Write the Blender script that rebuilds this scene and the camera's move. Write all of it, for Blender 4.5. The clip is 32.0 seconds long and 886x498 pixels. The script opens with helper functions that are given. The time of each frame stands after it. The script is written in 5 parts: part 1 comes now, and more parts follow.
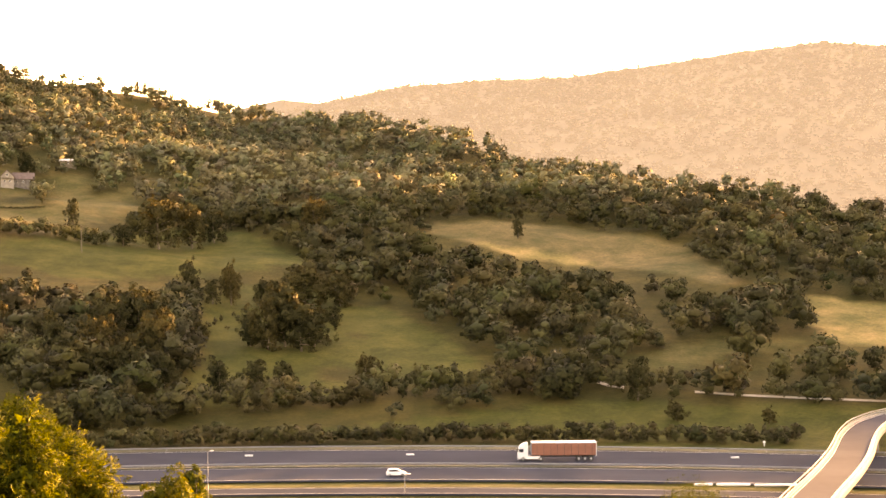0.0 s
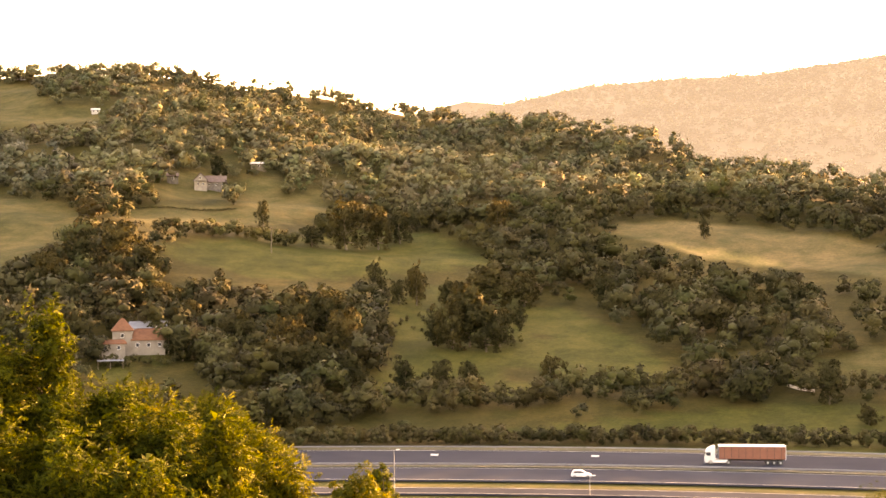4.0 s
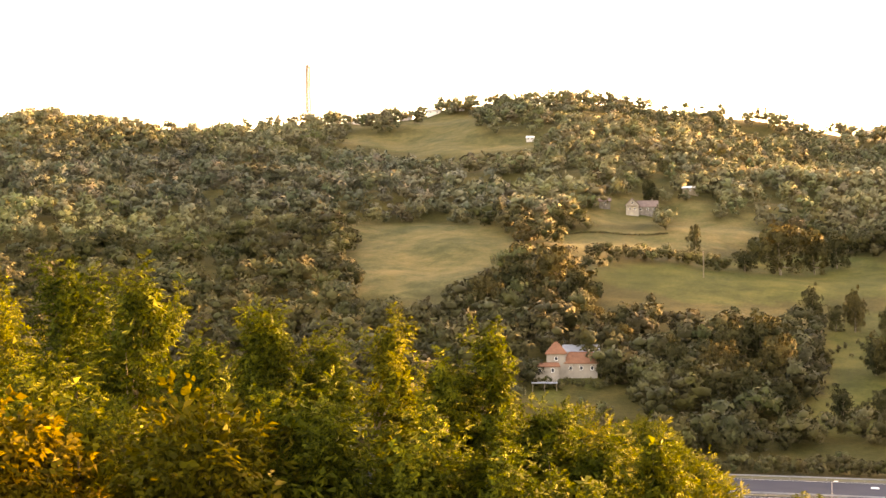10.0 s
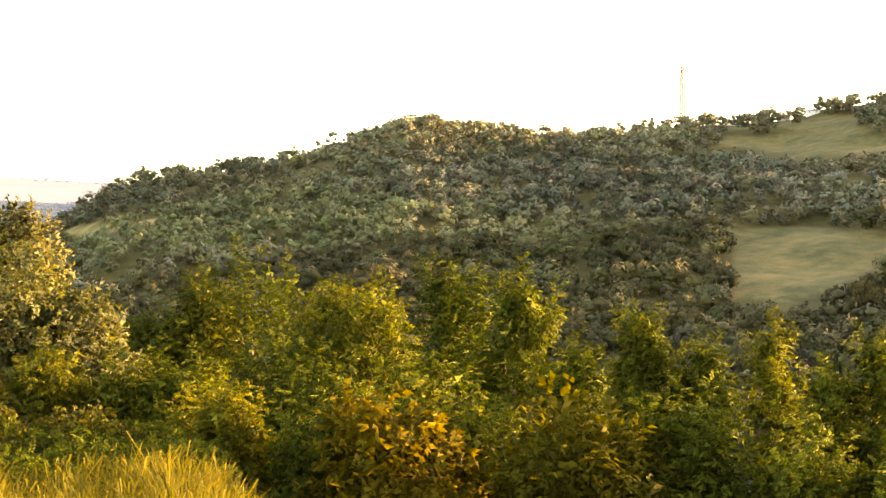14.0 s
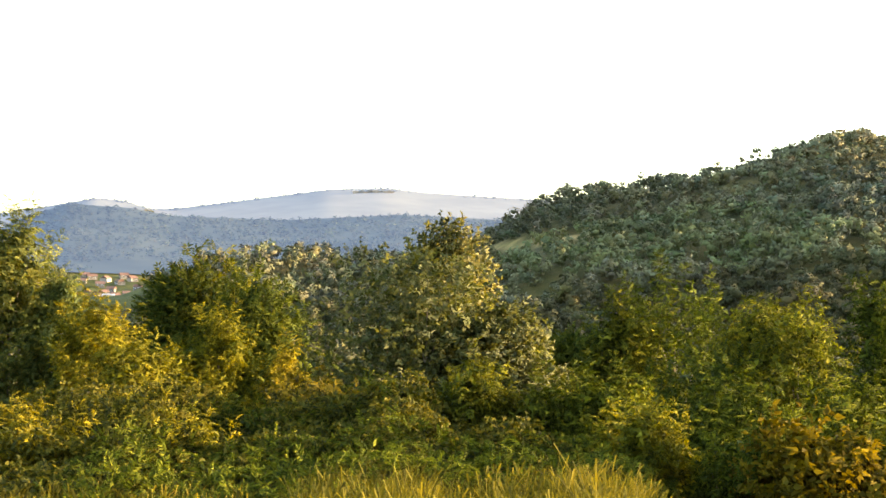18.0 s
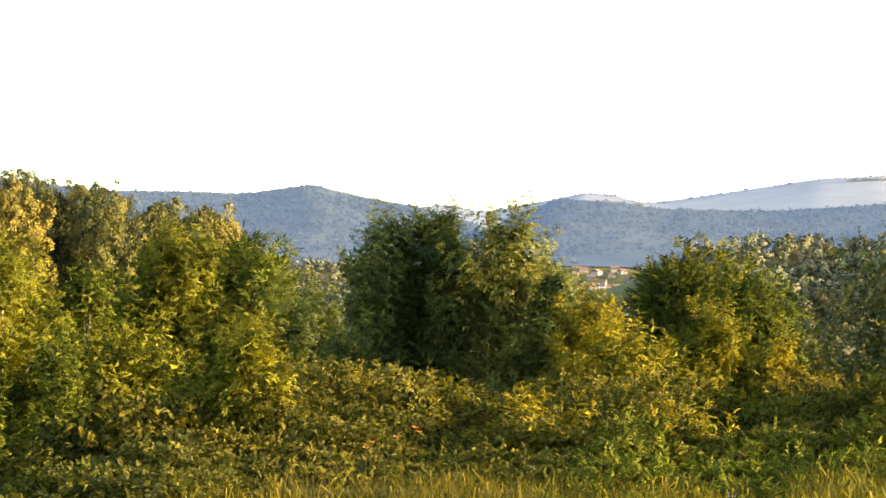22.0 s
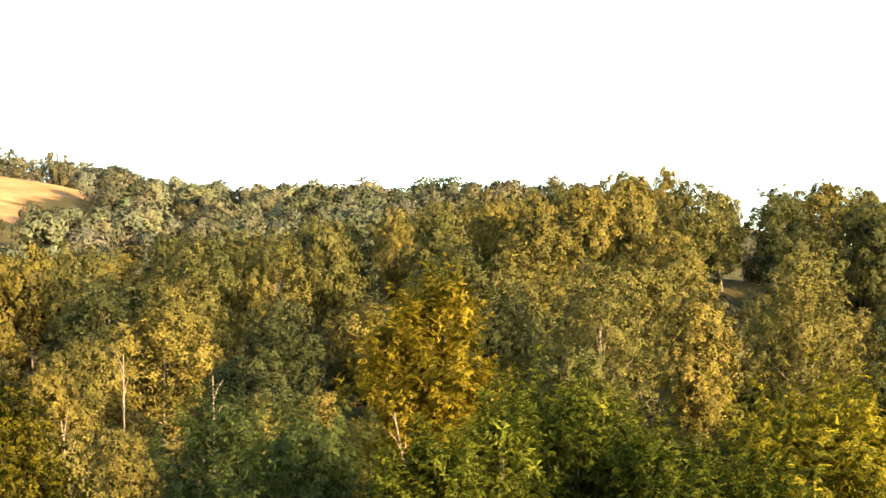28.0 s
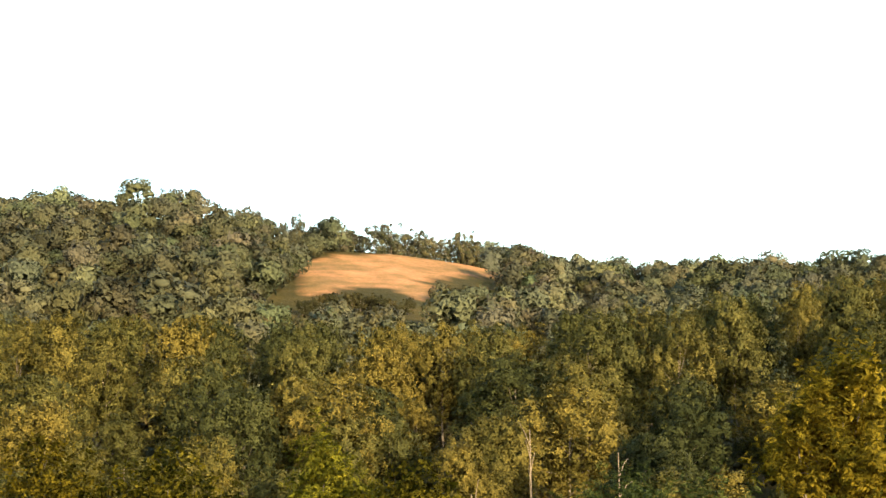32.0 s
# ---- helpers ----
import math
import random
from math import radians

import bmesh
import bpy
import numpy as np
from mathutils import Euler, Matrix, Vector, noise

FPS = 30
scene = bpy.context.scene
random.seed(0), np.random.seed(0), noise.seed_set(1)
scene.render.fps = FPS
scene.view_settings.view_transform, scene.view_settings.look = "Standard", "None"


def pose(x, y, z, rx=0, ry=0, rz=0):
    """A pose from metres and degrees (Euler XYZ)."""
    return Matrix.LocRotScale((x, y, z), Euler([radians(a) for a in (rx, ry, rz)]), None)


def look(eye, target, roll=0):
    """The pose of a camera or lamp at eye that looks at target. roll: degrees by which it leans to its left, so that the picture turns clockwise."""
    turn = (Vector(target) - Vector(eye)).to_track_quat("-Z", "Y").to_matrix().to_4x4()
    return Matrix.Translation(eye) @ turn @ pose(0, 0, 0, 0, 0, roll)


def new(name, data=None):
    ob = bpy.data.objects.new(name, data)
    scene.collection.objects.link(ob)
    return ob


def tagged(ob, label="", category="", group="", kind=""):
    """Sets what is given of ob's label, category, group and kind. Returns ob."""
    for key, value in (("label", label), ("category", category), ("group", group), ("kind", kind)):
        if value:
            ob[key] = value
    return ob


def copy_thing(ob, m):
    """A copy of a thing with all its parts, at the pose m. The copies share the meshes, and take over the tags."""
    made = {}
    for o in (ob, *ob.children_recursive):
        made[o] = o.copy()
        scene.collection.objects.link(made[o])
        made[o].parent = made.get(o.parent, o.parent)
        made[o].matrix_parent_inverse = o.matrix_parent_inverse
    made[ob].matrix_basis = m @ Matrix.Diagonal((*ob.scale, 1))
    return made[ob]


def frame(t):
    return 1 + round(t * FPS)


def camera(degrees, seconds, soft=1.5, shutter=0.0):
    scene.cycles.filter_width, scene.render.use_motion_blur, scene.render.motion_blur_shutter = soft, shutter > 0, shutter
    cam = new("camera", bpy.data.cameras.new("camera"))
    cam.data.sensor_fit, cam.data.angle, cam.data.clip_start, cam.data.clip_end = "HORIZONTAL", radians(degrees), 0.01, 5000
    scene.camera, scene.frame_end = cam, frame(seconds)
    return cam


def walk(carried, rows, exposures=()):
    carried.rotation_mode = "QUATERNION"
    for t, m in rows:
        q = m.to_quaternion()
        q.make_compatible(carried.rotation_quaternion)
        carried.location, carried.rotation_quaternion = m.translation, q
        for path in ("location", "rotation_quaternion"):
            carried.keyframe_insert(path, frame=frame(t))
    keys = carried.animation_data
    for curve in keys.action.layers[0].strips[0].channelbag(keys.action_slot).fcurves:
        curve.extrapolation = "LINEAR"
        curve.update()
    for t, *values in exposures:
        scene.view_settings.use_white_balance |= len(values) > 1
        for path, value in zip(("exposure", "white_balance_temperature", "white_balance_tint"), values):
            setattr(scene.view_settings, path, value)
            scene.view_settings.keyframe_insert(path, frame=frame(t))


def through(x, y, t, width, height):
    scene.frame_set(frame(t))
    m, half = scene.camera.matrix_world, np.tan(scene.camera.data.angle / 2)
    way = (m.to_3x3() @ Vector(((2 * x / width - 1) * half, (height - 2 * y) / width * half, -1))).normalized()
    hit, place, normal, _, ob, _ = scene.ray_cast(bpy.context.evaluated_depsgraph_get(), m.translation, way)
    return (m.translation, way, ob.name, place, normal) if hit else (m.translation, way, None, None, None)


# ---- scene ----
# A hillside terrace above a motorway valley, on a clear evening with a low sun.
# Directions: az in degrees, counted to the left from +y; el in degrees above the eye's level; the eye is near (0, 0, 0).

cam = camera(32.3, 32.0, soft=1.5)

HEADINGS = [  # seconds, heading, tilt, lean
    (0, 0.01, -0.31, -0.40), (0.5, 0.75, -0.42, -0.35), (1, 1.27, -0.37, -0.51), (1.5, 2.20, -0.40, -0.54), (2, 3.03, -0.47, -0.39),
    (2.5, 3.85, -0.48, -0.49), (4.5, 8.10, -0.09, -0.39), (5, 9.31, 0.05, -0.25), (5.5, 10.50, 0.16, -0.07), (6, 12.00, 0.23, -0.02),
    (6.5, 12.96, 0.30, -0.06), (7, 14.35, 0.37, -0.11), (7.5, 15.99, 0.40, -0.26), (8, 17.09, 0.47, -0.34), (8.5, 18.27, 0.60, -0.34),
    (9, 19.97, 0.71, -0.24), (9.5, 21.39, 0.81, -0.39), (10, 22.95, 0.83, -0.47), (10.5, 24.53, 0.90, -0.40), (11, 26.32, 0.95, -0.32),
    (11.5, 28.05, 1.02, -0.21), (12, 29.81, 1.00, -0.22), (12.5, 31.35, 1.01, -0.11), (13, 33.21, 1.02, -0.09), (13.5, 34.86, 1.00, -0.06),
    (14, 36.86, 0.99, 0.01), (14.5, 38.91, 0.85, 0.16), (15, 40.94, 0.88, 0.31), (15.5, 43.05, 0.98, 0.38), (17.5, 50.40, 1.44, 0.86),
    (18, 52.55, 1.47, 1.06), (18.5, 55.52, 1.42, 1.09), (19, 57.90, 1.37, 1.09), (19.5, 59.81, 1.41, 1.05), (20, 62.08, 1.23, 1.05),
    (20.5, 64.46, 1.09, 0.92), (21, 65.90, 1.00, 0.83), (21.5, 68.09, 0.95, 0.80), (22, 70.70, 0.91, 0.71), (22.5, 73.70, 0.88, 0.65),
    (23, 77.37, 0.83, 0.65), (23.5, 81.14, 0.82, 0.55), (24, 84.64, 0.91, 0.43), (24.5, 88.42, 1.13, 0.35), (25, 92.35, 1.18, 0.33),
    (25.5, 96.13, 1.39, 0.21), (26, 100.45, 1.69, 0.17), (26.5, 104.27, 2.15, -0.22), (28.5, 118.09, 4.52, -0.32), (29, 121.51, 4.86, -0.22),
    (29.5, 124.12, 5.28, -0.20), (30, 126.23, 5.64, 0.00), (30.5, 128.68, 6.20, 0.34), (31, 129.36, 6.54, 0.23), (31.5, 129.53, 6.81, 0.19),
    (32, 129.62, 6.93, 0.31),
]


def aim(az, el=0.0, dist=1.0):
    """The point at dist metres on the level in direction az, at elevation el."""
    a = radians(az)
    return Vector((-math.sin(a) * dist, math.cos(a) * dist, math.tan(radians(el)) * dist))


def stand(az):
    """The carried camera swings round its bearer at arm's length."""
    return aim(az, 0, 0.3)


walk(cam, [(t, look(stand(a), stand(a) + aim(a, e), r)) for t, a, e, r in HEADINGS], exposures=[(0, 4.02, 19000, 44), (5, 4.18, 17600, 43), (9, 4.36, 15600, 39), (13, 4.32, 11800, 29), (16, 3.92, 8800, 18), (19, 3.75, 7300, 11), (22, 3.75, 7300, 12), (25, 3.82, 7500, 16), (29, 3.0, 7000, 12), (32, 2.47, 6600, 9)])

# ---- light ----
SUN_AZ, SUN_EL = -30.0, 9.8
world = bpy.data.worlds.new("evening_sky")
scene.world = world
world.use_nodes = True
sky = world.node_tree.nodes.new("ShaderNodeTexSky")
sky.sky_type = "NISHITA"
sky.sun_disc = False
sky.sun_elevation = radians(SUN_EL)
sky.sun_rotation = radians(-SUN_AZ)
sky.air_density, sky.dust_density, sky.ozone_density = 1.0, 1.6, 1.5
world.node_tree.nodes["Background"].inputs["Strength"].default_value = 0.125
world.node_tree.links.new(sky.outputs[0], world.node_tree.nodes["Background"].inputs["Color"])
sun = new("sun", bpy.data.lights.new("sun", "SUN"))
sun.data.energy, sun.data.angle, sun.data.color = 2.75, radians(0.6), (1.0, 0.78, 0.46)
sun.matrix_world = look(aim(SUN_AZ, SUN_EL, 100), (0, 0, 0))


# ---- materials ----
def nodes_of(name):
    m = bpy.data.materials.new(name)
    m.use_nodes = True
    return m, m.node_tree.nodes, m.node_tree.links


def ramp(n, l, source, stops):
    r = n.new("ShaderNodeValToRGB")
    els = r.color_ramp.elements
    els[0].position, els[0].color = stops[0][0], (*stops[0][1], 1)
    els[1].position, els[1].color = stops[-1][0], (*stops[-1][1], 1)
    for p, c in stops[1:-1]:
        els.new(p).color = (*c, 1)
    l.new(source, r.inputs[0])
    return r.outputs[0]


def noise_of(n, l, scale, detail=4.0, rough=0.6):
    tc = n.new("ShaderNodeTexCoord")
    t = n.new("ShaderNodeTexNoise")
    t.inputs["Scale"].default_value, t.inputs["Detail"].default_value, t.inputs["Roughness"].default_value = scale, detail, rough
    l.new(tc.outputs["Object"], t.inputs["Vector"])
    return t.outputs["Fac"]


def mixed(n, l, a, b, fac, mode="MIX"):
    m = n.new("ShaderNodeMix")
    m.data_type, m.blend_type = "RGBA", mode
    for sock, v in ((m.inputs[6], a), (m.inputs[7], b), (m.inputs[0], fac)):
        if isinstance(v, (int, float)):
            sock.default_value = v
        elif isinstance(v, tuple):
            sock.default_value = (*v, 1)
        else:
            l.new(v, sock)
    return m.outputs[2]


def leaf_material(name, dark, mid, light, through=0.45, rough=0.5, scale=0.6, gloss=0.35, haze_sheen=0.0, shine=(1.4, 1.3, 0.5), haze_glow=None, toned=False, least=(0.62, 0.72, 0.72), most=(1.3, 1.15, 0.95)):
    """Leaves: colour by leaf, by patch of the crown and by tree, light shining through the blade, a waxy gloss; a faint
    sheen and an emission stand in for haze.
    """
    m, n, l = nodes_of(name)
    geo = n.new("ShaderNodeNewGeometry")
    col = ramp(n, l, geo.outputs["Random Per Island"], [(0.0, dark), (0.5, mid), (1.0, light)])
    patch = ramp(n, l, noise_of(n, l, scale, 3), [(0.35, (0.6, 0.64, 0.58)), (0.65, (1.2, 1.14, 1.0))])
    col = mixed(n, l, col, patch, 1.0, "MULTIPLY")
    info = n.new("ShaderNodeObjectInfo")
    col = mixed(n, l, col, ramp(n, l, info.outputs["Random"], [(0.0, least), (0.5, (0.95, 1.0, 0.95)), (1.0, most)]), 1.0, "MULTIPLY")
    if toned:
        tone = n.new("ShaderNodeAttribute")
        tone.attribute_name = "tone"
        col = mixed(n, l, col, tone.outputs["Color"], 1.0, "MULTIPLY")
    p = n["Principled BSDF"]
    p.inputs["Roughness"].default_value = rough
    p.inputs["Specular IOR Level"].default_value = gloss
    # weak sheen that pales far leaves, standing in for haze
    p.inputs["Sheen Weight"].default_value, p.inputs["Sheen Roughness"].default_value = haze_sheen, 0.5
    # emission that stands for haze, not a light source
    if haze_glow:
        p.inputs["Emission Color"].default_value, p.inputs["Emission Strength"].default_value = (*haze_glow, 1), 1.0
    l.new(col, p.inputs["Base Color"])
    tr = n.new("ShaderNodeBsdfTranslucent")
    l.new(mixed(n, l, col, shine, 1.0, "MULTIPLY"), tr.inputs["Color"])
    mx = n.new("ShaderNodeMixShader")
    mx.inputs[0].default_value = through
    l.new(p.outputs[0], mx.inputs[1])
    l.new(tr.outputs[0], mx.inputs[2])
    l.new(mx.outputs[0], n["Material Output"].inputs["Surface"])
    return m


def solid(name, a, b, scale=3.0, rough=0.7, metal=0.0, bump=0.0, bump_scale=20.0, gloss=0.4):
    """A surface between two tones, mottled at one scale and relieved at another."""
    m, n, l = nodes_of(name)
    p = n["Principled BSDF"]
    c1 = ramp(n, l, noise_of(n, l, scale, 6), [(0.3, a), (0.7, b)])
    info = n.new("ShaderNodeObjectInfo")
    tone = ramp(n, l, info.outputs["Random"], [(0.0, (0.9, 0.9, 0.9)), (1.0, (1.1, 1.1, 1.1))])
    l.new(mixed(n, l, c1, tone, 1.0, "MULTIPLY"), p.inputs["Base Color"])
    p.inputs["Roughness"].default_value, p.inputs["Metallic"].default_value = rough, metal
    p.inputs["Specular IOR Level"].default_value = gloss
    if bump:
        b_ = n.new("ShaderNodeBump")
        b_.inputs["Strength"].default_value = bump
        l.new(noise_of(n, l, bump_scale, 5), b_.inputs["Height"])
        l.new(b_.outputs[0], p.inputs["Normal"])
    return m


SOFT = (1.15, 1.08, 0.7)
LEAF = {
    "ash": leaf_material("ash_leaves", (0.026, 0.032, 0.005), (0.062, 0.069, 0.009), (0.12, 0.122, 0.014), 0.22, 0.8, 0.9, 0.05, 0.0, (1.15, 1.3, 0.5)),
    "golden": leaf_material("turning_leaves", (0.085, 0.066, 0.007), (0.155, 0.116, 0.011), (0.24, 0.172, 0.015), 0.35, 0.75, 0.9, 0.08),
    "yellow": leaf_material("sunny_leaves", (0.05, 0.052, 0.005), (0.105, 0.099, 0.008), (0.178, 0.156, 0.012), 0.3, 0.75, 0.9, 0.1),
    "green": leaf_material("green_leaves", (0.03, 0.042, 0.009), (0.055, 0.066, 0.011), (0.1, 0.102, 0.018), 0.3, 0.8, 0.6, 0.05),
    "dark": leaf_material("dark_leaves", (0.036, 0.049, 0.016), (0.066, 0.082, 0.026), (0.125, 0.132, 0.038), 0.38, 0.7, 0.6, 0.1),
    "pear": leaf_material("pear_leaves", (0.05, 0.052, 0.018), (0.085, 0.085, 0.028), (0.15, 0.132, 0.055), 0.35, 0.65, 0.6, 0.15),
    "rust": leaf_material("rusty_leaves", (0.036, 0.031, 0.003), (0.07, 0.06, 0.006), (0.115, 0.094, 0.009), 0.36, 0.8, 0.6, 0.06),
    "wood": leaf_material("oak_leaves", (0.055, 0.052, 0.017), (0.085, 0.077, 0.024), (0.12, 0.105, 0.032), 0.16, 0.75, 0.25, 0.08, 0.0, (1.3, 1.2, 0.6), None, False, (0.4, 0.53, 0.63), (1.4, 1.24, 0.9)),
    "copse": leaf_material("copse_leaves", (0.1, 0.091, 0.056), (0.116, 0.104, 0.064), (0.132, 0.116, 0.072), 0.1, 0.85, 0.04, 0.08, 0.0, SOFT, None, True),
    # greyer and paler than vale: haze put into the base colour
    "far": leaf_material("hazed_far_foliage", (0.108, 0.097, 0.06), (0.125, 0.112, 0.068), (0.142, 0.126, 0.076), 0.06, 0.9, 0.009, 0.05, 0.04, SOFT, None, True),
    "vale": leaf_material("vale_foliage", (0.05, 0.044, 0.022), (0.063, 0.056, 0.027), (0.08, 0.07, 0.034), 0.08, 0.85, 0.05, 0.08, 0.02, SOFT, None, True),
    "grove": leaf_material("grove_foliage", (0.042, 0.037, 0.02), (0.057, 0.051, 0.026), (0.078, 0.068, 0.034), 0.15, 0.85, 2.5, 0.05, 0.0, SOFT),
    "crest": leaf_material("crest_foliage", (0.05, 0.055, 0.034), (0.08, 0.08, 0.045), (0.12, 0.108, 0.056), 0.3, 0.7, 2.5, 0.15, 0.12, SOFT),
    # haze over the distant hills, put into their leaves as emission
    "east": leaf_material("hazy_east_hill_foliage", (0.05, 0.05, 0.042), (0.055, 0.055, 0.045), (0.06, 0.058, 0.047), 0.3, 0.9, 0.006, 0.05, 0.0, SOFT, (0.043, 0.046, 0.044), True),
    "hills": leaf_material("hazy_blue_hill_foliage", (0.022, 0.028, 0.024), (0.028, 0.036, 0.03), (0.034, 0.044, 0.036), 0.3, 0.9, 0.006, 0.05, 0.0, SOFT, (0.0135, 0.021, 0.038), True),
    "ridge": leaf_material("hazy_ridge_foliage", (0.028, 0.034, 0.03), (0.034, 0.04, 0.036), (0.04, 0.047, 0.042), 0.3, 0.9, 0.006, 0.05, 0.05, SOFT, (0.027, 0.036, 0.057), True),
    "bramble": leaf_material("bramble_leaves", (0.026, 0.028, 0.006), (0.068, 0.061, 0.01), (0.145, 0.112, 0.018), 0.35, 0.75, 0.9, 0.08),
    "grass": leaf_material("dry_grass", (0.042, 0.036, 0.007), (0.085, 0.069, 0.011), (0.15, 0.115, 0.02), 0.35, 0.8, 0.5, 0.05),
    "weeds": leaf_material("green_weeds", (0.024, 0.023, 0.005), (0.055, 0.047, 0.008), (0.12, 0.092, 0.015), 0.4, 0.8, 0.5, 0.06),
}
MAST = solid("mast_paint", (0.13, 0.085, 0.065), (0.19, 0.13, 0.1), 0.2, 0.9, 0, 0, 1, 0.05)
BARK = solid("bark", (0.09, 0.07, 0.05), (0.2, 0.16, 0.11), 6.0, 0.9, 0, 0.5, 30)
DEADWOOD = solid("dead_wood", (0.12, 0.09, 0.06), (0.21, 0.16, 0.11), 6.0, 0.8, 0, 0.4, 30)
# bluish base: the sky's cast on the road, put into the colour
ASPHALT = solid("asphalt", (0.029, 0.035, 0.047), (0.045, 0.052, 0.066), 0.05, 1.0, 0, 0.2, 8, 0.01)
PAINT = solid("road_paint", (0.32, 0.31, 0.3), (0.45, 0.44, 0.42), 2.0, 0.6)
CONCRETE = solid("concrete", (0.16, 0.15, 0.14), (0.24, 0.225, 0.21), 1.0, 0.85, 0, 0.2, 10)
STEEL = solid("galvanised_steel", (0.24, 0.24, 0.245), (0.34, 0.34, 0.34), 1.5, 0.5, 0.7)
PLASTER = solid("pale_plaster", (0.2, 0.17, 0.145), (0.29, 0.25, 0.21), 0.6, 0.9, 0, 0.2, 5, 0.1)
ROOF = solid("clay_roof", (0.135, 0.058, 0.037), (0.21, 0.093, 0.055), 0.9, 0.9, 0, 0.4, 4, 0.1)
LIMEWASH = solid("grey_limewash", (0.4, 0.38, 0.36), (0.52, 0.5, 0.47), 0.5, 0.9)
SHEET = solid("grey_sheet_metal", (0.15, 0.165, 0.19), (0.22, 0.235, 0.26), 0.8, 0.85, 0, 0, 1, 0.2)
WHITE = solid("white_paint", (0.62, 0.62, 0.62), (0.72, 0.72, 0.71), 0.8, 0.5)
GLASS = solid("dark_glass", (0.02, 0.022, 0.025), (0.04, 0.043, 0.05), 1.0, 0.08)
RUBBER = solid("rubber", (0.02, 0.02, 0.02), (0.04, 0.04, 0.04), 5.0, 0.8)
TARP = solid("brown_tarpaulin", (0.2, 0.068, 0.042), (0.26, 0.09, 0.055), 0.5, 0.6, 0, 0.15, 3)

# ---- the lie of the land ----
# Crest lines of the hills: heading and elevation of the bare ground along each crest.
CREST_MAIN = [(-60, -3), (-20, 0.4), (-8.7, 1.7), (-4.6, 2.6), (-1.4, 3.3), (1.1, 3.8), (4.3, 4.2), (7.6, 4.5), (11, 5.0), (13.8, 5.55),
              (17.8, 6.05), (20, 5.95), (22, 5.8), (24, 5.5), (27, 5.45), (30, 5.25), (32, 5.05), (34, 5.05), (36.2, 5.25), (37.1, 5.6),
              (38.5, 5.4), (40.6, 4.85), (42.7, 4.3), (44.8, 3.9), (47, 3.45), (48.6, 2.9), (51, 1.35), (54.3, 0.9), (57, 1.0),
              (60, 0.9), (64, -0.6), (70, -1.2), (120, -2)]
# Right of heading -17 the crest is unseen, set to shade the valley floor.
CREST_EAST = [(-75, 5), (-50, 6.4), (-34, 6.8), (-25, 6.9), (-19, 6.8), (-16, 6.65), (-13.9, 6.85), (-10.8, 6.55), (-7.7, 6.15), (-4.6, 5.78), (-1.5, 5.72), (1.7, 5.48), (4.1, 4.98), (8, 4), (16, 0), (60, -2)]
CREST_NOTCH = [(-8, 0), (0, 3.5), (4.3, 5.1), (6, 5.27), (7.4, 4.95), (10, 4), (20, 0)]
CREST_BLUE = [(40, 1.5), (50, 2.5), (54, 2.65), (58.5, 2.35), (62.6, 2.4), (64.1, 2.65), (66.4, 2.75), (68.3, 2.05), (69.6, 1.1), (72, 0), (90, -1)]
CREST_WEST = [(66, -0.5), (69.4, 1.8), (71.9, 2.45), (74, 2.8), (75.6, 3.2), (76.9, 3.0), (78.1, 2.8), (80.3, 2.85), (83.6, 2.8), (87.8, 3.3), (89.5, 3.5), (95, 4), (115, 3)]
CREST_PALE = [(40, 3), (48.4, 3.3), (51.1, 3.4), (53.2, 3.5), (54.8, 3.65), (56.9, 3.55), (58.5, 3.3), (60.6, 2.98), (62.6, 2.68), (63.4, 2.66),
              (64.4, 2.94), (65.4, 3.0), (66.6, 2.75), (69, 2.25), (70.8, 2.5), (73, 2.2), (90, 1.5)]
CREST_WOOD = [(70, -20), (77.7, -5), (82.5, -2.4), (86, 0.2), (92, 0.9), (94, 2.0), (97, 2.0), (99, 2.6), (106, 3.1), (112, 2.2), (116, 1.4), (122, 0.8), (126, 0.4), (135, -0.3), (147, 0.1), (200, 0)]
CREST_FIELD = [(74, -14), (90, 2), (100, 4), (105, 5.0), (113, 5.5), (118.8, 5.5), (121.7, 5.45), (124, 5.6), (125.5, 5.85), (126.5, 5.95), (127.5, 6.12), (128.6, 6.35), (129.5, 6.5), (131.4, 6.75), (134, 6.85), (135.5, 6.75),
               (137.2, 7.5), (140.5, 7.95), (144.4, 7.95), (146, 7.5), (160, 6), (220, 3)]
FLOOR = -47.0   # the valley's floor, below the eye


def table(az, rows):
    return np.interp(az, [r[0] for r in rows], [r[1] for r in rows])


def ridge(az, d, crest, far, foot, z_foot, back=0.25):
    """Height of a hill: a slope from its foot up to the crest line at distance far, and a fall behind it."""
    zc = np.tan(np.radians(table(az, crest))) * far
    z_foot = np.minimum(z_foot, zc)
    u = (d - foot) / (far - foot)
    up = z_foot + (zc - z_foot) * u
    return np.where(u < 1, np.where(u > 0, up, z_foot - 0.3 * (foot - d)), zc - back * (d - far))


def crest_distance(az):
    """How far off the crest of the main hill lies."""
    return np.interp(az, [-30, -9, 8, 45, 60, 70], [620, 700, 1050, 1100, 800, 800])


def rough_ground(x, y):
    """Smooth swells of the ground, 0 to about 1 either way."""
    return (np.sin(x / 61 + 1.3) * np.sin(y / 47 + 0.4) + 0.6 * np.sin(x / 23 + y / 31) * np.sin(y / 19 - x / 37 + 2.0)
            + 0.35 * np.sin(x / 11 + 0.7) * np.sin(y / 9.0 + x / 17))


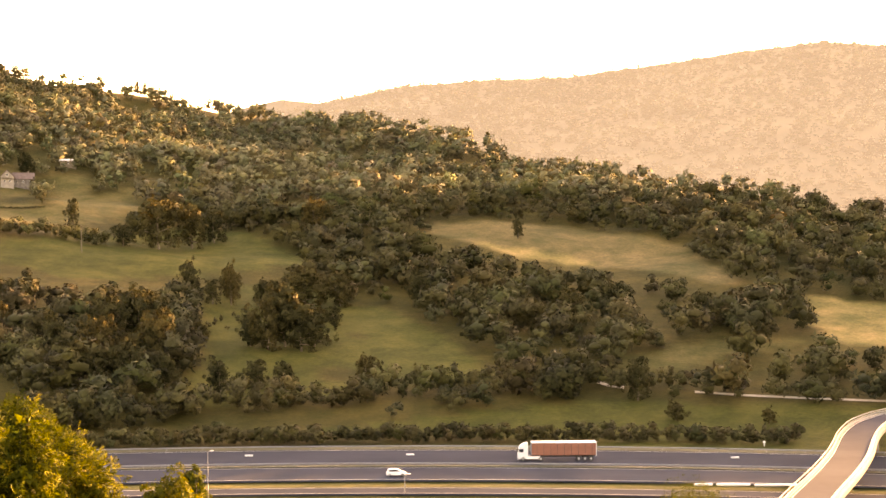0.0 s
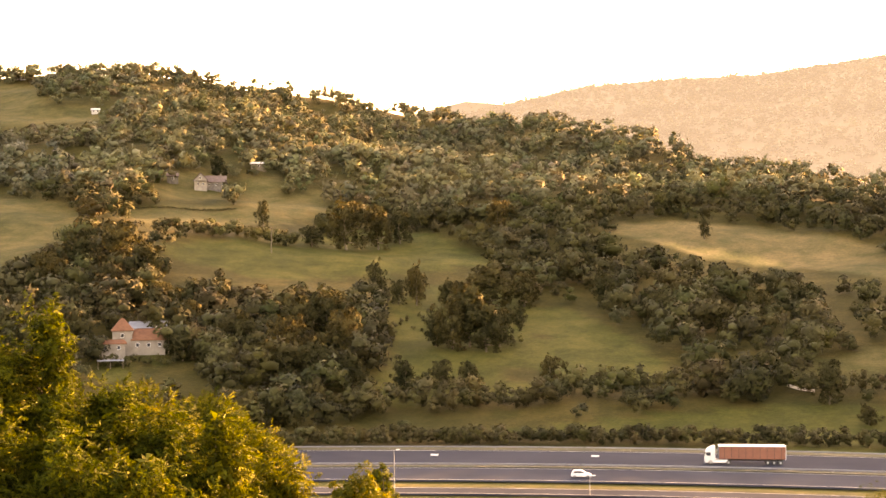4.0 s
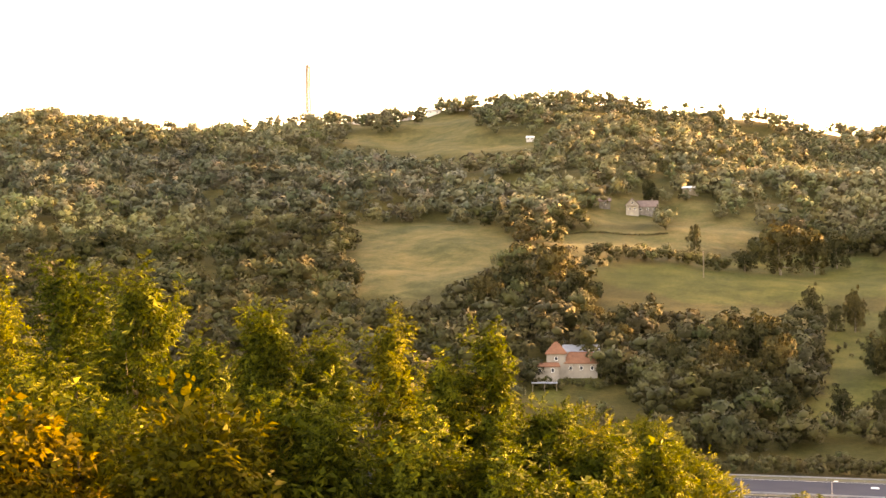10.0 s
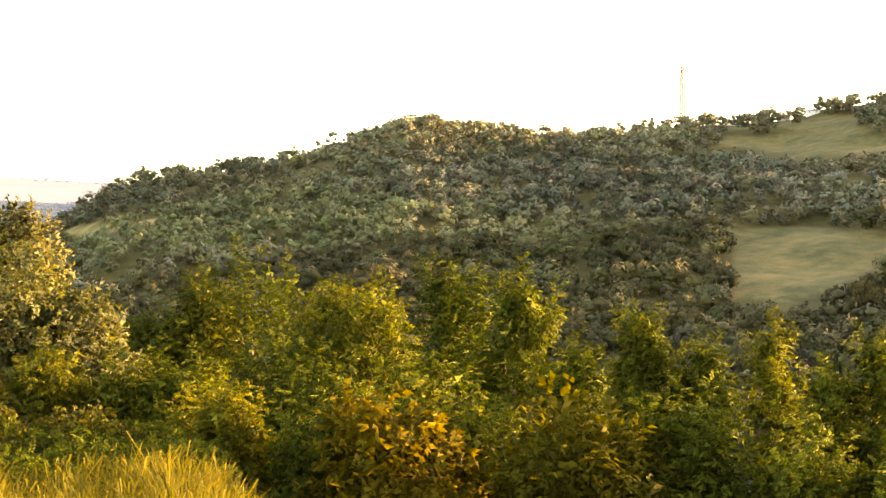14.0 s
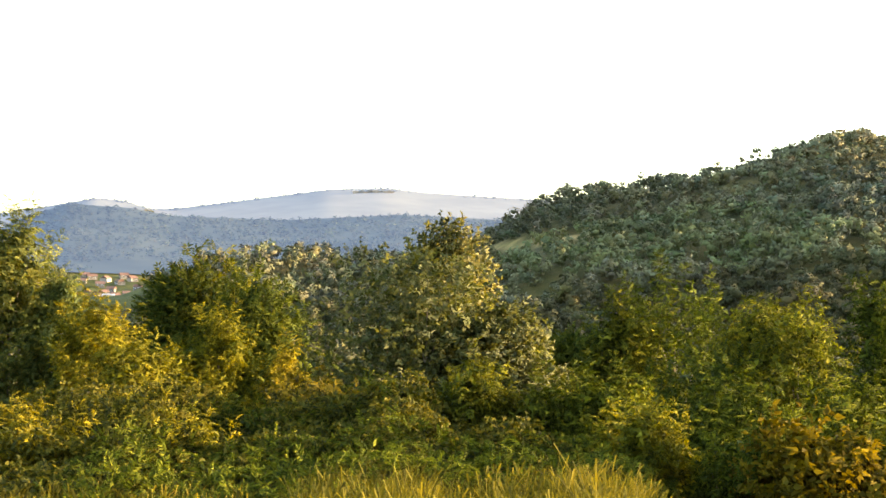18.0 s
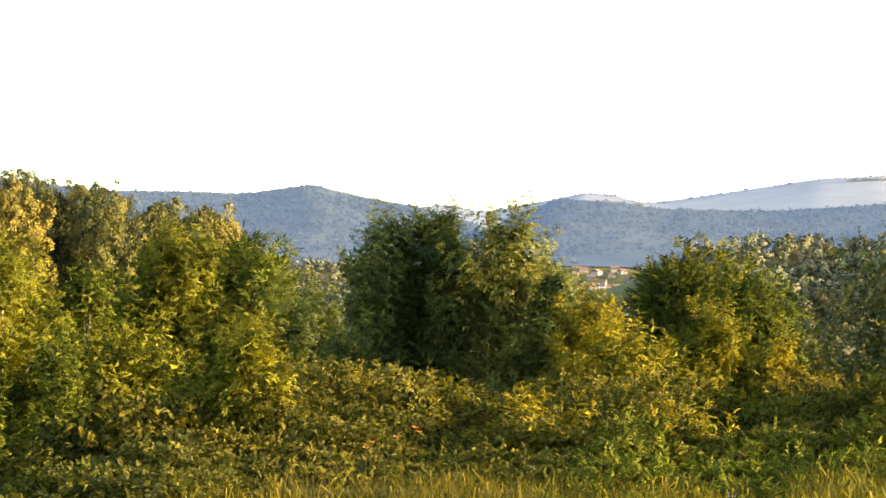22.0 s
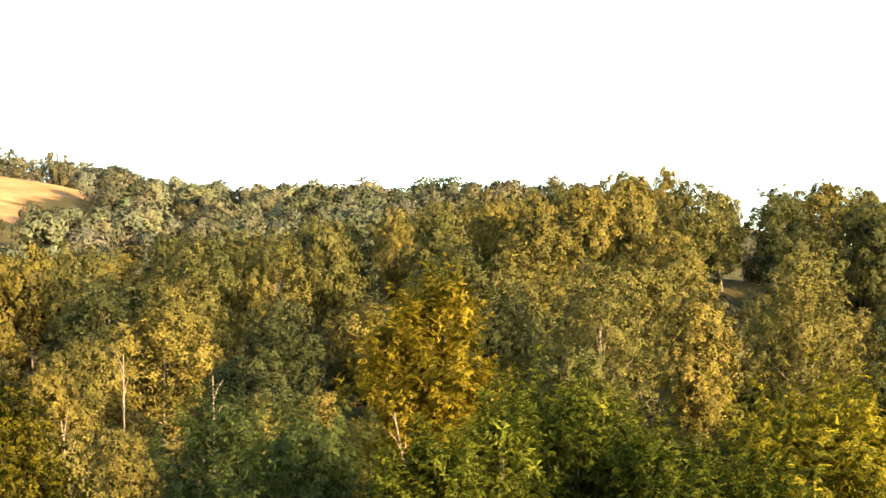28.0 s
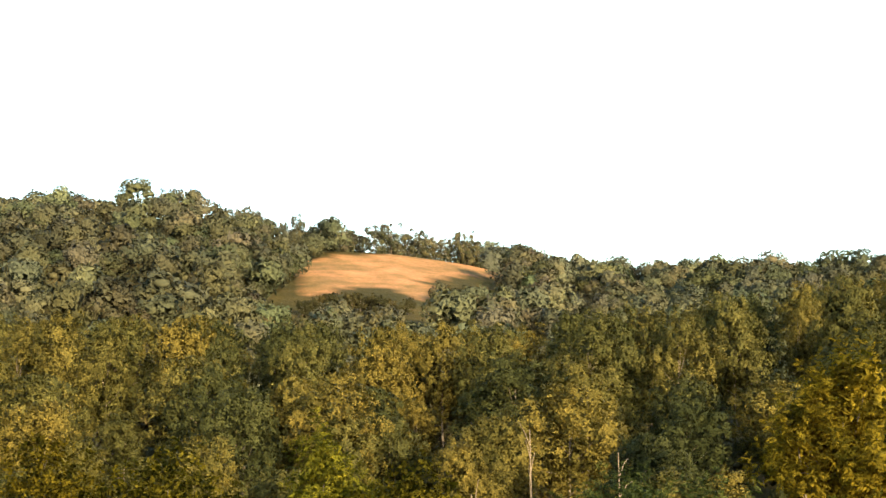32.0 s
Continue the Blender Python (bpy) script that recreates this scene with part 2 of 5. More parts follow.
def land(az, d):
    """Height of the ground at heading az (degrees) and distance d (arrays)."""
    az, d = np.broadcast_arrays(np.asarray(az, float), np.asarray(d, float))
    a = np.radians(az)
    x, y = -np.sin(a) * d, np.cos(a) * d
    lip = np.interp(az, [-60, 30, 42, 47, 78, 88, 150], [6, 6, 9, 24, 24, 14, 8])
    fall = np.interp(az, [-60, 30, 45, 80, 95, 150], [0.42, 0.42, 0.32, 0.32, 0.28, 0.22])
    low = np.interp(az, [0, 75, 92, 200], [FLOOR, FLOOR, -11, -9])
    over = np.maximum(d - lip, 0)
    near = -2.6 - over ** 2 / (over + 8) * fall
    near = near + rough_ground(x * 6, y * 6) * 0.12
    rise = np.interp(az, [35, 55, 100], [0, 0.045, 0.03])
    floor = low + np.maximum(d - 400, 0) * rise
    z = np.maximum(near, floor)
    wob = rough_ground(x, y) * np.clip((d - 420) / 300, 0, 1) * 4.0
    far_a = crest_distance(az)
    hills = [ridge(az, d, [(q, e + 0.18) for q, e in CREST_MAIN], far_a, np.interp(az, [0, 25, 50], [362, 362, 420]), FLOOR) + wob,
             ridge(az, d, [(q, e + 0.24) for q, e in CREST_EAST], 1900, 560, -36),
             ridge(az, d, CREST_NOTCH, 2800, 1900, 0),
             ridge(az, d, [(q, e + 0.06) for q, e in CREST_BLUE], 1900, 1250, -8),
             ridge(az, d, [(q, e + 0.06) for q, e in CREST_WEST], 2200, 1250, -8),
             ridge(az, d, [(q, e + 0.06) for q, e in CREST_PALE], 3400, 2300, 0),
             ridge(az, d, CREST_WOOD, 150, 70, low),
             ridge(az, d, CREST_FIELD, 480, 215, -4)]
    for h in hills:
        z = np.maximum(z, h) + 0.8 * np.exp(-np.abs(z - h) / 1.2) * (d > 60)
    return z


def ground_at(x, y):
    return float(land(math.degrees(math.atan2(-x, y)), math.hypot(x, y)))


# Clearings: outlines in heading and elevation, as they lie on the slopes, each with its kind of cover.
MEADOWS = [
    ("pale", [(26.3, 1.7), (23.6, 1.8), (21.1, 1.6), (20.1, 1.05), (20.7, 0.4), (22, -0.2), (23.9, -1.0), (26.3, -0.8)]),
    ("pale", [(19.9, 1.3), (17.8, 1.5), (14.2, 1.4), (11.4, 2.0), (11, 1.8), (11.2, 1.25), (12.9, 0.8), (14, 0.7), (17.3, 0.6), (19, 1.1)]),
    ("green", [(17.6, 0), (14.6, 0.2), (11.4, 0.3), (9.3, 0.5), (7.2, 0.3), (4.8, -0.9), (7.3, -1.0), (9.3, -1.2), (11.4, -1.3), (13.5, -1.3), (14.8, -1.0), (16.9, -0.5)]),
    ("green", [(3.7, -2.4), (2, -2.5), (-0.1, -3.6), (-2.2, -5.3), (1.4, -5.35), (4.1, -4.5), (3.1, -3.6)]),
    ("green", [(9.2, -2.0), (7.6, -1.6), (4.3, -1.7), (3.6, -2.5), (3.4, -3.6), (4.0, -4.5), (4.8, -5.0), (9.3, -5.2), (9.0, -3.6)]),
    ("green", [(9.6, -5.3), (4.8, -5.1), (1.8, -5.4), (5.2, -5.8), (9, -6.2)]),
    ("stubble", [(1.4, 0.6), (-1, 0.75), (-4.6, 0.5), (-8.7, -0.15), (-11.4, -1.9), (-7.7, -1.2), (-4.6, -0.95), (-2.4, -0.6), (-1, -0.1)]),
    ("hay", [(0.3, 0.25), (-1.4, -0.1), (-4.6, -0.6), (-5.5, -0.95), (-4.6, -0.95), (-2.4, -0.6), (-1, -0.1)]),
    ("hay", [(-13.2, -2.1), (-18, -2.5), (-18, -3.9), (-14.4, -3.9), (-13.4, -3.0)]),
    ("pale", [(-6.2, -4.5), (-9.7, -3.8), (-12.8, -3.65), (-13.6, -3.75), (-8.7, -4.75), (-6.2, -5.05)]),
    ("green", [(5.2, -7.05), (1.8, -6.7), (-2.4, -6.3), (-6.2, -5.9), (-9.3, -6.05), (-20, -6.05), (-20, -7.6), (-8.7, -7.75), (-4.5, -7.6), (-0.3, -7.2), (1.8, -7.15)]),
    ("pale", [(27.3, 5.0), (24.1, 5.2), (19.4, 5.0), (19.9, 4.5), (23.4, 4.3), (25.5, 4.6)]),
    ("hay", [(50.7, 1.65), (47.9, 2.0), (45.8, 2.2), (47.9, 1.8), (50.7, 1.45)]),
    ("green", [(66.3, -0.9), (63.4, -0.9), (63.4, 0.32), (66.3, 0.32)]),
    ("green", [(65.6, 0.6), (63, 0.9), (62.8, 0.45), (65.6, 0.35)]),
    ("wheat", [(135.3, 6.25), (133.7, 6.65), (131.6, 6.72), (129.3, 6.5), (127.6, 6.2), (126.9, 5.92), (128.6, 5.9), (129.6, 5.85), (130.5, 5.75), (130.2, 5.4), (129.8, 5.0), (130.5, 5.0), (131.4, 5.4), (132.7, 5.45), (133.9, 5.3), (135, 5.0)]),
    ("pale", [(17.2, 1.7), (14.9, 1.7), (14.9, 2.6), (17.2, 2.7)]),
    ("pale", [(14.5, 1.3), (12.9, 1.3), (12.9, 2.45), (14.5, 2.45)]),
    ("green", [(19.9, -5.1), (18.5, -5.1), (18.3, -4.3), (17.3, -4.3), (17.3, -3.5), (19.7, -3.5)]),
    ("pale", [(23.7, 5.15), (21.7, 5.15), (21.7, 5.8), (23.7, 5.8)]),
    ("pale", [(26.5, 5.3), (26.5, 5.55), (25.9, 5.55), (25.9, 5.3)]),
    ("pale", [(24.6, 5.3), (24.6, 5.6), (24.0, 5.6), (24.0, 5.3)]),
    ("pale", [(19.95, 4.6), (19.95, 5.0), (19.35, 5.0), (19.35, 4.6)]),
    ("green", [(25.1, -5.0), (23, -4.7), (20.9, -4.95), (23.5, -5.5)]),
]


# Stands of one kind in the woods on the hill: outline and tint.
STANDS = [
    ((0.74, 0.8, 0.95), [(27, 3.9), (20.6, 3.4), (20.5, 1.9), (26.3, 1.8), (34, 1.9), (39, 2.4), (39.5, 4.2), (34, 4.4)]),
    ((1.05, 1.17, 0.95), [(50.5, 1.2), (47, 2.2), (43, 2.9), (39, 2.9), (37.6, 2.3), (38.5, 1.2), (42, 0.6), (47, 0.4), (50.5, 0.4)]),
    ((1.02, 1.08, 0.95), [(36, 2.4), (33, 1.6), (30, 0.8), (31, -0.8), (36, -0.6), (38, 1.0)]),
]


def stand_tint(az, d, z):
    """Tint of the trees at each place: by stand, with smaller groves of lighter and darker crowns."""
    el, a = np.degrees(np.arctan2(z, d)), np.radians(az)
    tint = np.ones((len(az), 3)) * (1 + 0.16 * rough_ground(-np.sin(a) * d * 1.4, np.cos(a) * d * 1.4))[:, None]
    for tone, outline in STANDS:
        tint[inside(az, el, outline)] *= tone
    return tint


def inside(az, el, outline):
    """Which of the points (arrays) lie inside the outline."""
    hit = np.zeros(np.shape(az), bool)
    for (x0, y0), (x1, y1) in zip(outline, outline[1:] + outline[:1]):
        if y0 != y1:
            cross = ((y0 > el) != (y1 > el)) & (az < (x1 - x0) * (el - y0) / (y1 - y0) + x0)
            hit ^= cross
    return hit


def cover(az, d, z):
    """Index of the clearing (1 on) at each place, 0 in the woods."""
    el = np.degrees(np.arctan2(z, d))
    out = np.zeros(np.shape(az), int)
    for i, (kind, outline) in enumerate(MEADOWS):
        out[inside(az, el, outline) & (d > 300)] = i + 1
    return out


# ---- meshes ----
def mesh_of(name, verts, faces, material, smooth=False, normals=None):
    """A mesh from arrays: verts (n, 3), faces (m, 3 or 4); normals (n, 3) round off the masses of a crown."""
    verts, faces = np.asarray(verts, np.float32), np.asarray(faces, np.int32)
    me = bpy.data.meshes.new(name)
    if normals is not None:
        side = np.cross(verts[faces[:, 1]] - verts[faces[:, 0]], verts[faces[:, 2]] - verts[faces[:, 0]])
        turn = np.sum(side * normals[faces[:, 0]], 1) < 0
        faces = np.where(turn[:, None], faces[:, ::-1], faces)
        smooth = True
    k = faces.shape[1]
    me.vertices.add(len(verts))
    me.vertices.foreach_set("co", verts.ravel())
    me.loops.add(faces.size)
    me.loops.foreach_set("vertex_index", faces.ravel())
    me.polygons.add(len(faces))
    me.polygons.foreach_set("loop_start", np.arange(0, faces.size, k, dtype=np.int32))
    me.polygons.foreach_set("use_smooth", np.full(len(faces), smooth))
    if normals is not None:
        me.attributes.new("custom_normal", "FLOAT_VECTOR", "POINT").data.foreach_set("vector", np.asarray(normals, np.float32).ravel())
    me.update(calc_edges=True)
    me.materials.append(material)
    return me


def part(name, me, parent, label="", place=None):
    """Links a mesh, or a bmesh with its material, as one object under a thing or a part."""
    ob = new(name, me)
    ob.parent = parent
    if place is not None:
        ob.matrix_basis = place
    return tagged(ob, label)


def thing(name, place, label, category, group=""):
    ob = new(name)
    ob.matrix_basis = place
    ob.empty_display_size = 0.3
    return tagged(ob, label, category, group)


def bm_mesh(name, bm, material):
    me = bpy.data.meshes.new(name)
    bm.to_mesh(me)
    bm.free()
    me.materials.append(material)
    return me


def box(name, size, centre, material, bevel=0.0):
    """A box mesh, its edges rounded by bevel."""
    bm = bmesh.new()
    bmesh.ops.create_cube(bm, size=1.0, matrix=Matrix.Translation(centre) @ Matrix.Diagonal((*size, 1)))
    if bevel:
        bmesh.ops.bevel(bm, geom=bm.edges[:], offset=bevel, segments=2, affect="EDGES")
    return bm_mesh(name, bm, material)


def tubes(rods, sides=5):
    """Tapered round rods (p0, p1, r0, r1) as arrays of verts and quads."""
    vs, fs = [], []
    ring = np.linspace(0, 2 * np.pi, sides, endpoint=False)
    for p0, p1, r0, r1 in rods:
        p0, p1 = np.asarray(p0, float), np.asarray(p1, float)
        d = p1 - p0
        d = d / (np.linalg.norm(d) + 1e-9)
        u = np.cross(d, (1, 0, 0) if abs(d[0]) < 0.7 else (0, 1, 0))
        u /= np.linalg.norm(u)
        w = np.cross(d, u)
        b = len(vs) * sides * 2
        c = np.cos(ring)[:, None] * u + np.sin(ring)[:, None] * w
        vs.append(np.vstack([p0 + c * r0, p1 + c * r1]))
        i = np.arange(sides)
        j = (i + 1) % sides
        fs.append(np.stack([b + i, b + j, b + sides + j, b + sides + i], 1))
    return np.vstack(vs), np.vstack(fs)


# ---- the ground: one sheet to the horizon ----
def build_ground():
    azs = np.concatenate([np.arange(-28, 156, 0.6), np.arange(156, 332, 4.0)])
    ds = np.concatenate([[0.0005, 0.6], np.geomspace(1.5, 60, 46), np.geomspace(62, 340, 60), np.geomspace(345, 1300, 120), np.geomspace(1310, 4700, 50)])
    A, D = np.meshgrid(azs, ds)
    Z = land(np.where(A > 240, A - 360, A), D)
    a = np.radians(A)
    verts = np.stack([-np.sin(a) * D, np.cos(a) * D, Z], -1).reshape(-1, 3)
    n, m = len(azs), len(ds)
    i, j = np.meshgrid(np.arange(n), np.arange(m - 1))
    k = (i + 1) % n
    faces = np.stack([j * n + i, (j + 1) * n + i, (j + 1) * n + k, j * n + k], -1).reshape(-1, 4)
    me = mesh_of("ground", verts, faces, ground_material(), True)
    col = me.color_attributes.new("cover", "FLOAT_COLOR", "POINT")
    kind = cover(A.ravel(), D.ravel(), Z.ravel())
    tone = {"pale": (0.077, 0.068, 0.029), "green": (0.055, 0.057, 0.017), "hay": (0.2, 0.15, 0.07), "stubble": (0.11, 0.088, 0.045), "scrub": (0.06, 0.075, 0.03), "wheat": (0.31, 0.17, 0.085)}
    rgba = np.tile(np.array([0.05, 0.043, 0.015, 1.0]), (len(verts), 1))
    rgba[(D.ravel() < 60)] = (0.046, 0.041, 0.015, 1)
    rgba[(D.ravel() > 180) & (D.ravel() < 352) & (A.ravel() < 45)] = (0.066, 0.063, 0.021, 1)
    for q, (name, outline) in enumerate(MEADOWS):
        rgba[kind == q + 1] = (*tone[name], 1)
    col.data.foreach_set("color", rgba.ravel().astype(np.float32))
    tagged(new("ground", me), "grassy hillside and wooded valley slopes with mown clearings", "ground", kind="structure")


def ground_material():
    m, n, l = nodes_of("grassland")
    p = n["Principled BSDF"]
    at = n.new("ShaderNodeAttribute")
    at.attribute_name = "cover"
    big = ramp(n, l, noise_of(n, l, 0.035, 5), [(0.32, (0.58, 0.68, 0.55)), (0.68, (1.4, 1.25, 1.12))])
    fine = ramp(n, l, noise_of(n, l, 0.9, 6, 0.7), [(0.3, (0.7, 0.72, 0.7)), (0.7, (1.3, 1.25, 1.2))])
    mid = ramp(n, l, noise_of(n, l, 0.13, 4), [(0.35, (0.72, 0.8, 0.7)), (0.65, (1.28, 1.18, 1.2))])
    l.new(mixed(n, l, mixed(n, l, mixed(n, l, at.outputs["Color"], big, 1.0, "MULTIPLY"), mid, 1.0, "MULTIPLY"), fine, 1.0, "MULTIPLY"), p.inputs["Base Color"])
    p.inputs["Roughness"].default_value, p.inputs["Specular IOR Level"].default_value = 0.95, 0.08
    b = n.new("ShaderNodeBump")
    b.inputs["Strength"].default_value, b.inputs["Distance"].default_value = 0.6, 0.3
    l.new(noise_of(n, l, 1.5, 6, 0.7), b.inputs["Height"])
    l.new(b.outputs[0], p.inputs["Normal"])
    return m


build_ground()
# ---- foliage ----
LEAFLET = np.array([(0, 0, 0), (-0.2, 0.42, 0.08), (0, 1, -0.05), (0.2, 0.42, 0.08)])
BLADE_TRIS = np.array([(0, 1, 2), (0, 2, 3)])
# three pointed leaves springing from one bud
TUFT = np.array([(0, 0, 0), (-0.26, 0.45, 0.12), (0.06, 0.85, -0.1), (0, 0, 0), (0.52, -0.02, 0.1), (0.7, -0.5, -0.12), (0, 0, 0), (-0.2, -0.5, 0.1), (-0.75, -0.32, -0.08)])
TUFT_TRIS = np.array([(0, 1, 2), (3, 4, 5), (6, 7, 8)])


def unit(v):
    return v / (np.linalg.norm(v, axis=-1, keepdims=True) + 1e-9)


def frames_along(rng, d, up=0.8):
    """Axes (n, 3, 3) whose second row runs along d and whose third looks more or less up."""
    w = rng.normal(size=d.shape) * 0.6
    w[:, 2] += up
    x = unit(np.cross(d, w))
    return np.stack([x, d, np.cross(x, d)], 1)


def frames_facing(rng, out, jitter=0.4):
    """Axes (n, 3, 3) whose third row looks outwards, turned at random about it."""
    z = unit(out + rng.normal(size=out.shape) * jitter)
    x = unit(np.cross(z, rng.normal(size=z.shape)))
    return np.stack([x, np.cross(z, x), z], 1)


def scatter(template, tris, pos, axes, size):
    """Copies of a small template at pos, turned by axes, as one pair of arrays."""
    v = np.einsum("mk,nkj->nmj", template, axes) * size[:, None, None] + pos[:, None, :]
    f = tris[None] + (np.arange(len(pos)) * len(template))[:, None, None]
    return v.reshape(-1, 3), f.reshape(-1, 3)


def sprig(rng, kind):
    """A twig with its leaves, one unit long: feathered for ash, a tuft of broad leaves otherwise."""
    vs, fs = [], []
    if kind in ("pear", "bramble", "wood", "rust"):
        spots = [(rng.uniform(-0.25, 0.25), rng.uniform(0, 0.8), rng.uniform(-0.15, 0.2), rng.uniform(-2.2, 2.2), rng.uniform(0.38, 0.55), 1.7) for _ in range(6)]
    else:
        spots = [(0, 0.08 + 0.2 * i, -0.25 * (0.08 + 0.2 * i) ** 2, s * rng.uniform(0.7, 1.2), rng.uniform(0.36, 0.48), 0.88) for i in range(4) for s in (-1, 1)]
        spots.append((0, 0.75, -0.16, 0.0, 0.42, 0.9))
    for x, y, z, turn, size, broad in spots:
        leaf = LEAFLET * (broad, 1, 1) * size
        leaf[:, 2] -= 0.35 * leaf[:, 1] ** 2 / size + rng.uniform(-0.05, 0.05) * leaf[:, 1]
        c, s = math.cos(turn), math.sin(turn)
        leaf = np.stack([leaf[:, 0] * c + leaf[:, 1] * s, -leaf[:, 0] * s + leaf[:, 1] * c, leaf[:, 2]], 1) + (x, y, z)
        fs.append(BLADE_TRIS + 4 * len(vs))
        vs.append(leaf)
    return np.vstack(vs), np.vstack(fs)


def lobes(rng, w, h, base, count):
    """Rounded masses that make up a crown of width w between base and h: centres and radii."""
    out = []
    for i in range(count):
        u = (i + 0.5) / count
        z = base + (h - base) * (0.12 + 0.8 * u)
        spread = w * 0.5 * (math.sin(math.pi * min(0.16 + 0.76 * u, 1)) ** 0.75) * 0.72
        a = i * 2.4 + rng.uniform(-0.5, 0.5)
        r = spread * rng.uniform(0.45, 1.0) if i < count - 1 else 0
        size = w * rng.uniform(0.2, 0.3) * (0.9 if u > 0.8 else 1)
        out.append((r * math.cos(a), r * math.sin(a), min(z, h - size * 0.9), size, size * rng.uniform(0.8, 1.25)))
    return np.array(out)


def crown_points(rng, lob, n):
    """Places on and just inside the masses, with the way out from each."""
    i = rng.choice(len(lob), n, p=lob[:, 3] ** 2 / np.sum(lob[:, 3] ** 2))
    d = unit(rng.normal(size=(n, 3)) + (0, 0, 0.25))
    depth = 1 - 0.45 * rng.random(n) ** 2.2
    p = lob[i, :3] + d * depth[:, None] * np.stack([lob[i, 3], lob[i, 3], lob[i, 4]], 1)
    p += rng.normal(size=p.shape) * lob[i, 3:4] * 0.17
    return p, d


def rounded(rng, d, count, loose):
    """Normals for the leaves of a mass: outwards, a little unruly."""
    return np.repeat(unit(d + rng.normal(size=d.shape) * loose), count, 0)


def plumes(rng, lob, n, leaf, each=17):
    """Upswept shoots standing out of the masses of a crown, set with leaves all round: places, ways, sizes and normals."""
    m = max(n // each, 8)
    c, d = crown_points(rng, lob, m)
    axis = unit(0.75 * d + (0, 0, 0.85) + rng.normal(size=d.shape) * 0.2)
    long = leaf * rng.uniform(2.6, 4.6, (m, 1))
    i = np.repeat(np.arange(m), each)
    u = np.tile((np.arange(each) + 0.5) / each, m)[:, None]
    p = c[i] + axis[i] * long[i] * (u - 0.55)
    p[:, 2:] -= 0.12 * long[i] * (1 - u) ** 2
    turn = np.tile(np.arange(each) * 2.4, m) + np.repeat(rng.uniform(0, 6.3, m), each)
    side = unit(np.cross(axis, (0.3, 0.9, 0.1)))
    out = side[i] * np.cos(turn)[:, None] + np.cross(axis, side)[i] * np.sin(turn)[:, None]
    way = unit(out + axis[i] * (0.15 + 0.9 * u ** 2) - (0, 0, 0.25) + rng.normal(size=out.shape) * 0.15)
    return p, way, (leaf * (1.25 - 0.6 * u[:, 0])) * rng.uniform(0.85, 1.15, len(p)), unit(0.75 * out + 0.75 * d[i] + 0.3 * axis[i])


def crown_mesh(rng, kind, w, h, base, leaf, n, count, droop=0.5):
    lob = lobes(rng, w, h, base, count)
    p, d = crown_points(rng, lob, n)
    whole = unit((p - (0, 0, base + 0.45 * (h - base))) / (w * 0.5, w * 0.5, (h - base) * 0.5))
    soft = unit(0.7 * d + 0.6 * whole)
    way = unit(d + rng.normal(size=d.shape) * 0.45 + (0, 0, 0.25) - np.array((0, 0, droop)) * (p[:, 2:3] < h * 0.8))
    sizes = leaf * rng.uniform(0.7, 1.3, n)
    if kind in ("ash", "yellow", "dark", "golden"):
        p, way, sizes, soft = plumes(rng, lob, n, leaf)
    vs, fs, ns, b = [], [], [], 0
    for k in range(3):
        tv, tf = sprig(rng, kind)
        s = slice(k, None, 3)
        v, f = scatter(tv, tf, p[s], frames_along(rng, way[s]), sizes[s])
        vs.append(v)
        fs.append(f + b)
        ns.append(rounded(rng, soft[s], len(tv), 0.35))
        b += len(v)
    m = max(n // 3, 60)
    q, out = crown_points(rng, lob * (1, 1, 1, 0.52, 0.52), m)
    v, f = scatter(TUFT, TUFT_TRIS, q, frames_facing(rng, out, 0.8), leaf * rng.uniform(0.6, 1.1, m))
    vs.append(v)
    fs.append(f + b)
    ns.append(rounded(rng, out, 9, 0.3))
    me = mesh_of("crown", np.vstack(vs), np.vstack(fs), LEAF[kind], True, np.vstack(ns))
    return me, lob


def trunk_mesh(rng, h, base, lob, r):
    """A trunk that leans and forks into a limb for each mass of the crown."""
    top = np.array((rng.uniform(-0.05, 0.05) * h, rng.uniform(-0.05, 0.05) * h, max(base, 0.15 * h)))
    mid = top * (0.4, 0.4, 0.5)
    tip = np.array((top[0], top[1], 0.82 * h))
    rods = [((0, 0, -0.4), mid, r * 1.25, r), (mid, top, r, r * 0.8), (top, tip, r * 0.8, r * 0.15)]
    for c in lob:
        u = min(max((c[2] - top[2]) / (tip[2] - top[2]) * 0.6, 0), 0.9)
        a = top + (tip - top) * u
        e = c[:3] + (0, 0, -0.15 * c[4])
        m = (a + e) / 2 + rng.normal(size=3) * 0.05 * c[3]
        q = r * (0.5 - 0.3 * u)
        rods += [(a, m, q, q * 0.6), (m, e, q * 0.6, q * 0.2)]
    v, f = tubes(rods)
    return mesh_of("trunk", v, f, BARK, True)


def knob(level):
    """A round body of 12 or 42 points: verts and triangles."""
    bm = bmesh.new()
    bmesh.ops.create_icosphere(bm, subdivisions=level, radius=1.0)
    bm.verts.index_update()
    out = np.array([v.co[:] for v in bm.verts]), np.array([[v.index for v in f.verts] for f in bm.faces])
    bm.free()
    return out


